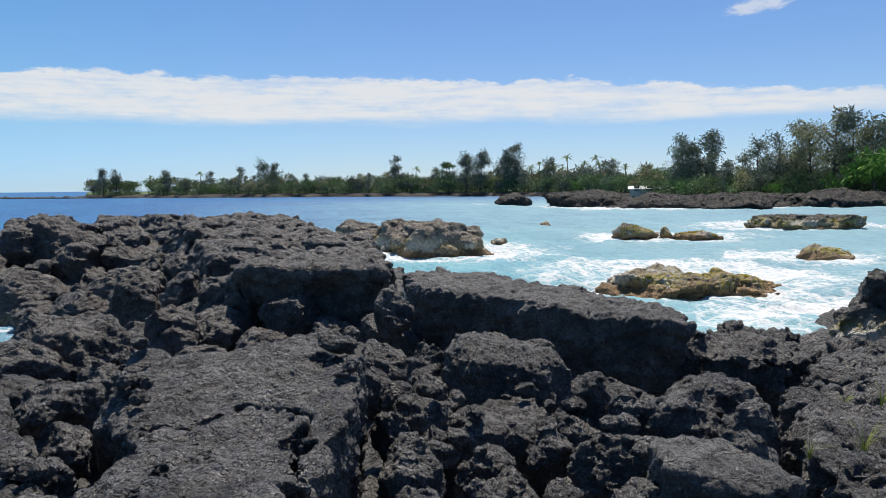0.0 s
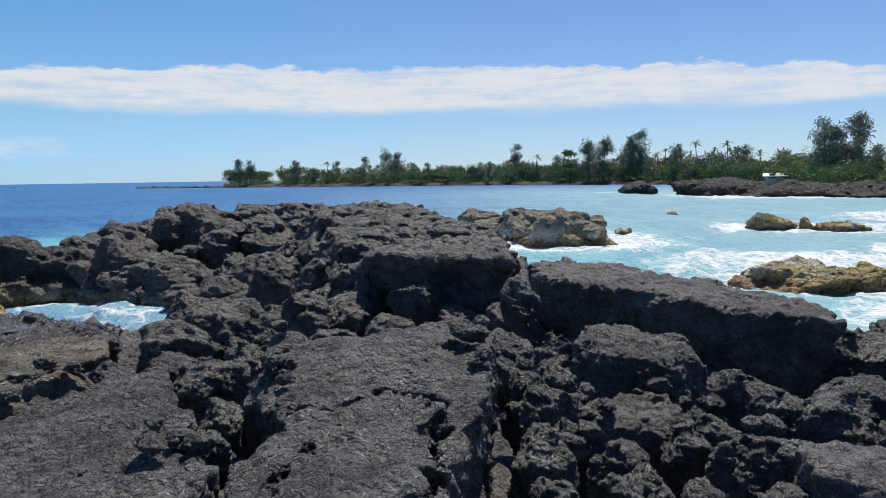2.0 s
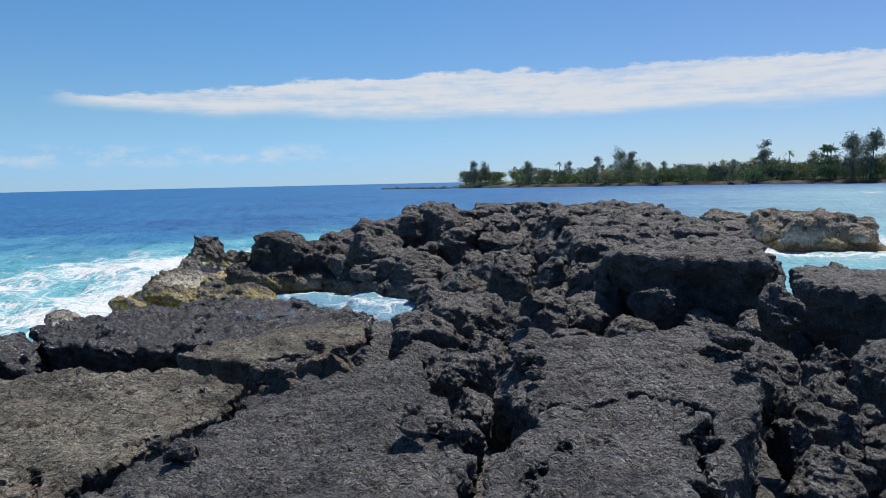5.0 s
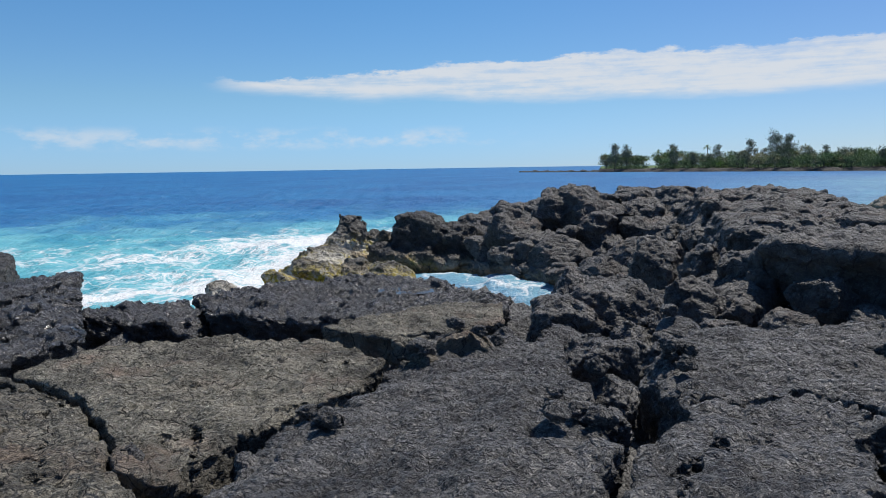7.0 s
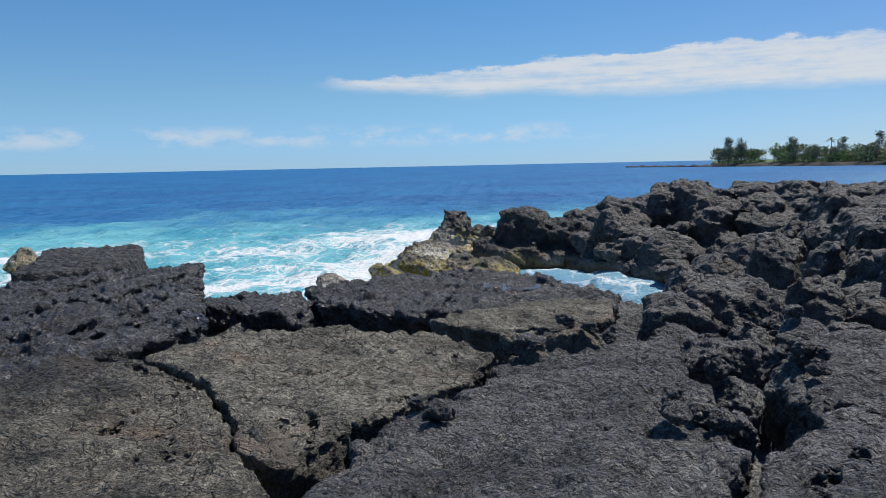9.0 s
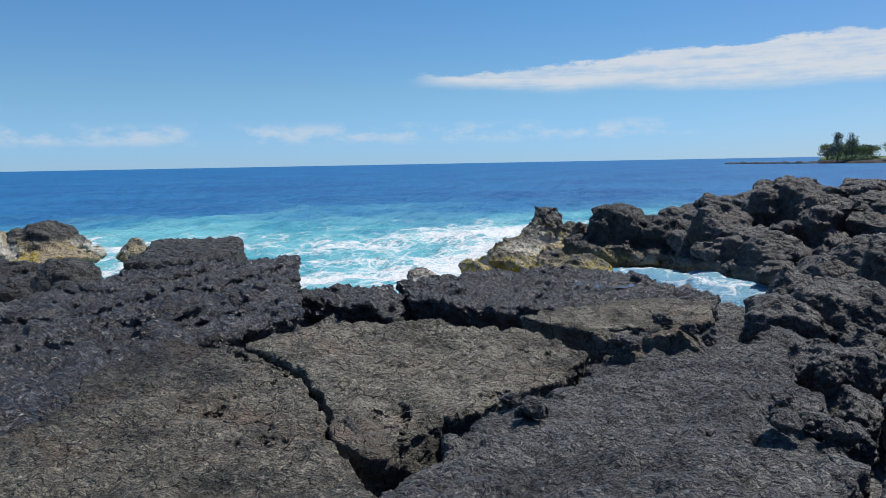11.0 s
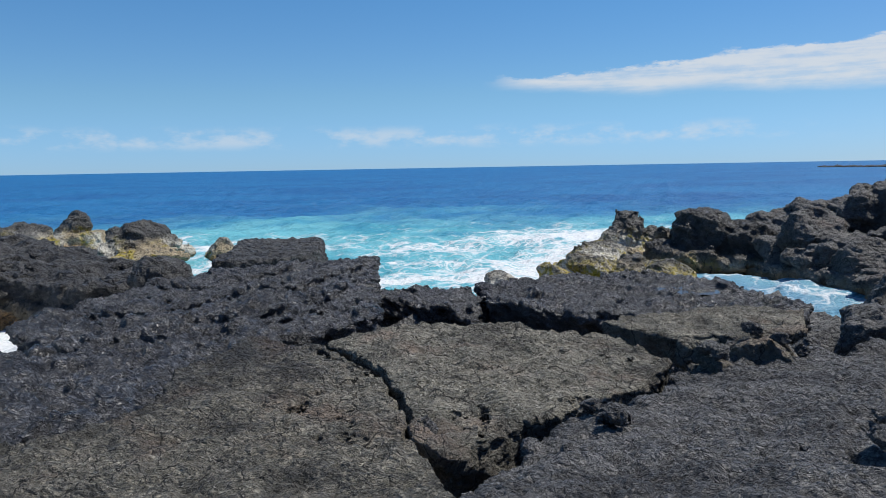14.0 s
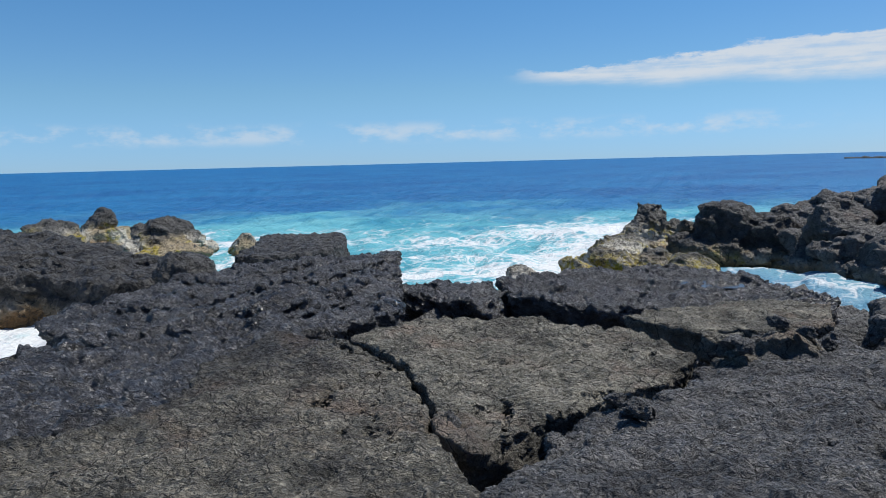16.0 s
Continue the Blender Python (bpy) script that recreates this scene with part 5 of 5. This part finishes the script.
def ironwood(height, seed, mat, spread=0.28, dens=1.0, leaf=0.075):
    rng = np.random.default_rng(seed)
    tree = new("ironwood_tree")
    tv, tf, cv, cf = [], [], [], []
    top = Vector((rng.normal() * 0.05 * height, rng.normal() * 0.05 * height, height * 0.96))
    limb(tv, tf, (0, 0, -0.8), top, height * 0.022, height * 0.004, bend=(rng.normal() * 0.3, rng.normal() * 0.3, 0), steps=6)
    for i in range(int(13 * dens)):
        f = rng.uniform(0.18, 0.98)
        start = Vector((0, 0, 0)).lerp(top, f)
        g = rng.uniform(0, 6.283)
        reach = height * spread * rng.uniform(0.5, 1.15) * (1.15 - 0.75 * f)
        end = start + Vector((math.cos(g) * reach, math.sin(g) * reach, reach * rng.uniform(0.2, 0.9)))
        limb(tv, tf, start, end, height * 0.008, height * 0.002, sides=4, steps=2)
        for q in (0.55, 1.0):
            sprays(cv, cf, rng, start.lerp(end, q), height * rng.uniform(0.06, 0.12), int(26 * 0.075 / leaf), height * leaf, 0.5, 1.1)
    sprays(cv, cf, rng, top, height * 0.06, 30, height * 0.08, 0.1, 1.6)
    part("trunk", tv, tf, M_BARK, tree)
    part("crown", cv, cf, mat, tree)
    return tree


def palm(height, seed):
    rng = np.random.default_rng(seed)
    tree = new("palm_tree")
    tv, tf = [], []
    top = Vector((rng.normal() * 0.08 * height, rng.normal() * 0.08 * height, height * 0.86))
    limb(tv, tf, (0, 0, -0.8), top, 0.2, 0.12, bend=(rng.normal() * 0.4, rng.normal() * 0.4, 0), steps=7)
    part("trunk", tv, tf, M_BARK, tree)
    for i in range(15):
        fv, ff = [], []
        g, tip, ln = rng.uniform(0, 6.283), radians(rng.uniform(-25, 80)), rng.uniform(2.1, 3.0)
        out = np.array([math.cos(g), math.sin(g), 0.0])
        side = np.array([-math.sin(g), math.cos(g), 0.0])
        spine = [np.array(top) + out * ln * math.cos(tip) * f * (1.0 + 0.25 * f) + np.array([0, 0, ln * (math.sin(tip) * f - 0.5 * f * f)]) for f in np.linspace(0, 1, 7)]
        for k in range(6):
            a, b = spine[k], spine[k + 1]
            wa, wb = 0.36 * math.sin(math.pi * (0.12 + 0.88 * k / 6)), 0.36 * math.sin(math.pi * (0.12 + 0.88 * (k + 1) / 6)) + 0.02
            for s in (-1, 1):
                i0 = len(fv)
                fv += [a, a * 0.4 + b * 0.6, b + side * s * wb + [0, 0, -0.28 * wb], a + side * s * wa + [0, 0, -0.28 * wa]]
                ff.append((i0, i0 + 1, i0 + 2, i0 + 3))
        part("frond", fv, ff, M_PALM, tree)
    return tree


def broad_tree(height, width, seed, mat, name="bushy_tree", squash=0.6):
    rng = np.random.default_rng(seed)
    tree = new(name)
    tv, tf, cv, cf = [], [], [], []
    limb(tv, tf, (0, 0, -0.8), (0, 0, height * 0.5), height * 0.03, height * 0.018)
    for i in range(11):
        g, r = rng.uniform(0, 6.283), width * 0.5 * rng.uniform(0.15, 0.85)
        c = Vector((math.cos(g) * r, math.sin(g) * r, height * rng.uniform(0.35, 0.84)))
        limb(tv, tf, (0, 0, height * 0.3), c, height * 0.014, height * 0.004, sides=4, steps=2)
        sprays(cv, cf, rng, c, width * rng.uniform(0.16, 0.26), 62, height * 0.11, 0.05, squash)
    part("trunk", tv, tf, M_BARK, tree)
    part("crown", cv, cf, mat, tree)
    return tree


def stand(tree, spot, label, group):
    """Puts a tree at a place on the far shore."""
    tree.location = (spot[0], spot[1], 1.2)
    return tagged(tree, label, "tree", group)


def again(tree, spot, scale, turn):
    c = copy_thing(tree, pose(spot[0], spot[1], 1.2, 0, 0, turn))
    c.scale = (scale, scale, scale)
    return c


# tall single trees: top of the crown (x, y, z)
for i, (x, y, z) in enumerate([(15.75, 371.49, 17.02), (20.93, 373.24, 15.70), (91.82, 285.55, 17.30), (96.18, 282.01, 17.60), (105.06, 276.70, 17.37), (109.04, 275.17, 19.09),
                               (105.97, 157.81, 14.91), (108.95, 158.21, 14.14), (110.24, 154.87, 15.84), (69.82, 322.43, 16.98), (-61.54, 397.00, 13.82), (-55.55, 399.91, 13.03)]):
    stand(ironwood(z - 1.0, 100 + i, M_IRON, 0.30, 2.2, 0.05), (x, y), "tall dark feathery ironwood tree on the shore", "ironwoods on the far shore")
for i, (x, y, z) in enumerate([(106.39, 130.19, 13.22), (107.05, 124.44, 14.30), (106.67, 119.46, 15.77), (107.16, 116.33, 14.43), (108.14, 112.67, 17.57), (109.02, 109.02, 17.41), (109.49, 105.70, 15.58), (110.38, 101.86, 15.71)]):
    stand(ironwood((z - 1.0) * 0.94, 130 + i, M_IRON_OLIVE if i in (2, 3, 4, 6) else M_IRON, 0.34, 2.2, 0.042), (x, y), "tall olive-green feathery ironwood tree by the lava", "ironwoods by the bay")
for i, (x, y, z) in enumerate([(124.54, 256.37, 16.87), (129.93, 250.32, 16.17), (134.19, 243.52, 14.62), (116.51, 267.75, 13.90), (127.51, 253.80, 13.79), (122.45, 262.89, 12.41), (133.63, 250.64, 13.25),
                               (-39.83, 392.75, 11.40), (-32.26, 390.44, 11.32), (-16.06, 387.45, 13.42), (77.89, 310.29, 13.57), (139.24, 242.99, 11.72), (114.05, 270.97, 12.69), (120.32, 266.07, 12.96)]):
    stand(palm(z - 1.0, 160 + i), (x, y), "tall coconut palm among lower trees", "coconut palms on the far shore")
stand(broad_tree((88.17, 299.22, 15.10)[2] - 1.0, 9.0, 190, M_BUSH, "umbrella_tree", 0.25), (88.17, 299.22, 15.10), "flat-topped spreading tree above the others", "trees on the far shore")
for i, (x, y, z) in enumerate([(105.80, 106.59, 7.36), (105.89, 100.79, 9.64), (106.63, 97.08, 10.55)]):
    stand(broad_tree(z - 0.8, 9.0, 195 + i, M_BRIGHT), (x, y), "bright green leafy tree by the lava", "trees by the bay")

# belts of lower trees along the shore
rng = np.random.default_rng(5)
KINDS = [broad_tree(6.0, 7.0, 201, M_BUSH), broad_tree(5.0, 8.0, 202, M_BUSH, squash=0.5), broad_tree(6.5, 6.0, 203, M_IRON), broad_tree(4.0, 6.0, 204, M_BRIGHT, "bush"), ironwood(8.0, 205, M_IRON, 0.3), broad_tree(7.0, 6.0, 206, M_IRON_OLIVE)]
NAMES = ["green leafy tree on the far shore", "low spreading green tree on the far shore", "dark green tree on the far shore", "bright green bush on the far shore", "feathery ironwood tree on the far shore", "olive-green tree on the far shore"]
for k, (tree, label) in enumerate(zip(KINDS, NAMES)):
    p = polar(-6.0 - 2.3 * k, shore_range(-6.0 - 2.3 * k) + 22)
    stand(tree, p, label, "trees on the far shore")
yaw = 9.6
while yaw > -52.0:
    for row in range(3):
        k = rng.choice(6, p=[0.26, 0.22, 0.2, 0.08, 0.1, 0.14])
        y2 = yaw + rng.uniform(-0.5, 0.5)
        if y2 > 6.2 and row == 0 or 5.6 < y2 < 6.6:
            continue
        p = polar(y2, shore_range(y2) + (7, 15, 28)[row] + rng.uniform(-4, 4))
        again(KINDS[k], p, rng.uniform(0.8, 1.2) * (0.95, 1.2, 1.4)[row] * (0.85 if y2 < -30 else 1.0), rng.uniform(0, 360))
    yaw -= 0.5 if yaw > -30 else 0.9


def far_woods():
    """The undergrowth between the trees of the far shore."""
    rng = np.random.default_rng(77)
    cv, cf = [], []
    for yaw in np.arange(9.3, -52.0, -0.09):
        if 5.7 < yaw < 6.4:
            continue
        p = polar(yaw, shore_range(yaw) + rng.uniform(4, 20))
        h = rng.uniform(1.8, 5.0) * (1.0 if yaw < 4 else 0.75)
        sprays(cv, cf, rng, (p.x, p.y, 1.4 + h * 0.45), rng.uniform(1.4, 2.6), 60, 0.8, 0.0, h / 3.5)
    me = bpy.data.meshes.new("far_woods")
    me.from_pydata([tuple(v) for v in cv], [], cf)
    me.materials.append(M_BUSH)
    return tagged(new("far_woods", me), "dense green undergrowth along the far shore", "undergrowth", kind="stuff")


far_woods()


def house(spot, yaw, size, roof_mat, label):
    """A low house: walls, gabled roof, a row of windows."""
    w, d, h = size
    ob = new("house")
    ob.matrix_world = pose(spot[0], spot[1], 1.6, 0, 0, yaw)
    x, y = w / 2, d / 2
    part("wall", [(-x, -y, -1), (x, -y, -1), (x, y, -1), (-x, y, -1), (-x, -y, h), (x, -y, h), (x, y, h), (-x, y, h), (-x, 0, h * 1.45), (x, 0, h * 1.45)],
         [(0, 1, 5, 4), (1, 2, 6, 9, 5), (2, 3, 7, 6), (3, 0, 4, 8, 7)], M_WALL, ob)
    e = 0.6
    rv = [(-x - e, -y - e, h - 0.15), (x + e, -y - e, h - 0.15), (x + e, 0, h * 1.5), (-x - e, 0, h * 1.5), (-x - e, y + e, h - 0.15), (x + e, y + e, h - 0.15)]
    rv += [(a, b, c + 0.15) for a, b, c in rv]
    part("roof", rv, [(6, 7, 8, 9), (9, 8, 11, 10), (0, 3, 2, 1), (3, 4, 5, 2), (0, 1, 7, 6), (4, 10, 11, 5), (0, 6, 9, 3), (3, 9, 10, 4), (1, 2, 8, 7), (2, 5, 11, 8)], roof_mat, ob)
    for k in range(max(2, int(w / 3))):
        cx = -x + (k + 0.5) * w / max(2, int(w / 3))
        wv = [(cx + a, -y - b, c) for b in (0.0, 0.06) for a, c in ((-0.7, 0.7), (0.7, 0.7), (0.7, 1.9), (-0.7, 1.9))]
        part("window", wv, [(4, 5, 6, 7), (0, 4, 7, 3), (1, 2, 6, 5), (3, 7, 6, 2), (0, 1, 5, 4)], M_PANE, ob)
    return tagged(ob, label, "house")


M_PANE = plain("window_glass", (0.04, 0.05, 0.06), 0.15, scale=0.5)
house((107.79, 174.46, 4.64), -32, (10.0, 4.0, 1.2), M_ROOF, "long low house with a pale roof")
house((-4.64, 384.77, 6.84), 4, (8.0, 6.0, 3.0), M_DARKROOF, "small house with a brown roof among trees")
house((125.65, 236.76, 5.54), -28, (9.0, 6.0, 2.4), M_DARKROOF, "small low house behind the shore")


# ---- grass tufts and rain puddles on the lava ----
M_GRASS = leaf_material("dry_grass", (0.30, 0.33, 0.08), 0.35)


def grass_tuft(spot, size, seed):
    """Arching blades, each its own piece."""
    rng = np.random.default_rng(seed)
    ob = new("grass_tuft")
    ob.location = spot
    for _ in range(22):
        g, lean, ln, w = rng.uniform(0, 6.283), rng.uniform(0.2, 1.1), size * rng.uniform(0.5, 1.1), 0.004
        out, side = np.array([math.cos(g), math.sin(g), 0]), np.array([-math.sin(g), math.cos(g), 0])
        foot = out * size * 0.12 * rng.random()
        v, f = [], []
        for i in range(5):
            h = i / 4
            c = foot + out * ln * lean * h * h * 0.7 + np.array([0, 0, ln * h * (1 - 0.3 * lean * h)])
            v += [c - side * w * (1 - h * 0.9), c + side * w * (1 - h * 0.9) + [0, 0, 0.001]]
        for i in range(4):
            f.append((2 * i, 2 * i + 1, 2 * i + 3, 2 * i + 2))
        part("blade", v, f, M_GRASS, ob)
    return tagged(ob, "small tuft of yellow-green grass growing from lava", "grass", "grass tufts on the shelf")


for i, (x, y, z, h) in enumerate([(4.24, 3.88, 1.78, 0.17), (4.66, 3.84, 1.78, 0.3), (5.65, 5.01, 1.7, 0.13), (5.95, 4.91, 1.7, 0.28), (4.99, 4.26, 1.74, 0.15)]):
    grass_tuft((x, y, z), h, 300 + i)


def puddle_material():
    m, n = material("puddle_water")
    p = n.position()
    n.surface(rgb(0.05, 0.05, 0.052), 0.22, n.bump(n.noise(p, 9.0, 2.0, 0.5), 0.15, 0.02), ior=1.33)
    return m


M_PUDDLE = puddle_material()


def puddle(spot, rx, ry, yaw, seed):
    v, f = [(0, 0, 0)], []
    for i in range(40):
        a = 2 * math.pi * i / 40
        r = 1 + 0.28 * noise.noise((math.cos(a) * 1.5 + seed, math.sin(a) * 1.5, seed))
        v.append((rx * r * math.cos(a), ry * r * math.sin(a), 0))
        f.append((0, i + 1, (i + 1) % 40 + 1))
    me = bpy.data.meshes.new("puddle")
    me.from_pydata(v, [], f)
    me.materials.append(M_PUDDLE)
    ob = new("puddle", me)
    ob.matrix_world = pose(*spot, 0, 0, yaw)
    return tagged(ob, "shallow puddle on black lava reflecting the sky", "puddle")


puddle((-5.94, 12.81, 1.25), 0.65, 0.45, 20, 1)
puddle((-11.99, 6.21, 1.43), 0.25, 0.16, 60, 2)



# ---- seaweed on the tide rocks, and loose stones in the gaps ----
M_SEAWEED = leaf_material("yellow_seaweed", (0.42, 0.36, 0.035), 0.45)


def seaweed(host, count, low, high, size, seed):
    """A mat of short fronds growing on the upper faces of a rock."""
    rng = np.random.default_rng(seed)
    me = host.data
    co, no = np.empty(len(me.vertices) * 3, np.float32), np.empty(len(me.vertices) * 3, np.float32)
    me.vertices.foreach_get("co", co), me.vertices.foreach_get("normal", no)
    co, no = co.reshape(-1, 3), no.reshape(-1, 3)
    z = co[:, 2] + host.location.z
    patch = sample(FBM, co + np.array(host.location, np.float32), 3.0, 0.3) > 0.1
    ok = np.flatnonzero((no[:, 2] > 0.35) & (z > low) & (z < high) & patch)
    if len(ok) == 0:
        return
    v, f = [], []
    for i in rng.choice(ok, count):
        sprays(v, f, rng, co[i] + no[i] * 0.005, size * 0.8, 4, size, 0.25, 0.25)
    tagged(part("seaweed", v, f, M_SEAWEED, host, "bright yellow-green seaweed"), kind="stuff")


for i, ob in enumerate([o for o in scene.objects if o.name.split(".")[0] in ("tide_rock", "islet", "pinnacle_rock")]):
    far = math.hypot(ob.location.x, ob.location.y)
    if far < 75 and max(ob.dimensions) > 2.5:
        seaweed(ob, 500, 0.25, 1.0, 0.0014 * far + 0.012, 400 + i)


def loose_stones():
    """Fist- to head-sized stones lying in the clefts between the blocks."""
    rng = np.random.default_rng(21)
    kinds = []
    for k in range(5):
        ob = rock("loose_stone", "small broken piece of dark lava", [lump((0, 0, 0), (0.10, 0.075, 0.06), 0, 500 + k, 9)], CLINKER, M_FIELD, 0.009, seed=500 + k, scale=0.18, group="loose stones in the clefts")
        kinds.append(ob)
    bpy.context.view_layer.update()
    graph = bpy.context.evaluated_depsgraph_get()
    lines = [((1.6, 6.6), (1.1, 4.0)), ((2.6, 7.2), (1.9, 4.6)), ((-2.95, 3.0), (-2.55, 4.3)), ((-0.75, 3.6), (-0.45, 5.6)), ((-2.6, 6.0), (-1.6, 7.6)), ((3.2, 6.6), (3.4, 4.6)), ((-1.4, 8.6), (0.6, 9.6))]
    spots = []
    for k in range(84):
        a, b = lines[k % len(lines)]
        f = rng.random()
        x, y = a[0] + (b[0] - a[0]) * f + rng.normal() * 0.16, a[1] + (b[1] - a[1]) * f + rng.normal() * 0.16
        hit, place, normal, _, ob, _ = scene.ray_cast(graph, Vector((x, y, 3.0)), Vector((0, 0, -1)))
        if hit and normal.z > 0.45 and place.z > 0.3:
            spots.append((place, rng.uniform(0.5, 1.25), rng.uniform(0, 360), rng.normal() * 18))
    for k, (place, size, turn, tip) in enumerate(spots):
        m = pose(place.x, place.y, place.z - 0.012, tip, 0, turn)
        if k < 5:
            ob = kinds[k]
            ob.matrix_world = m
        else:
            ob = copy_thing(kinds[k % 5], m)
        ob.scale = (size, size, size)


loose_stones()
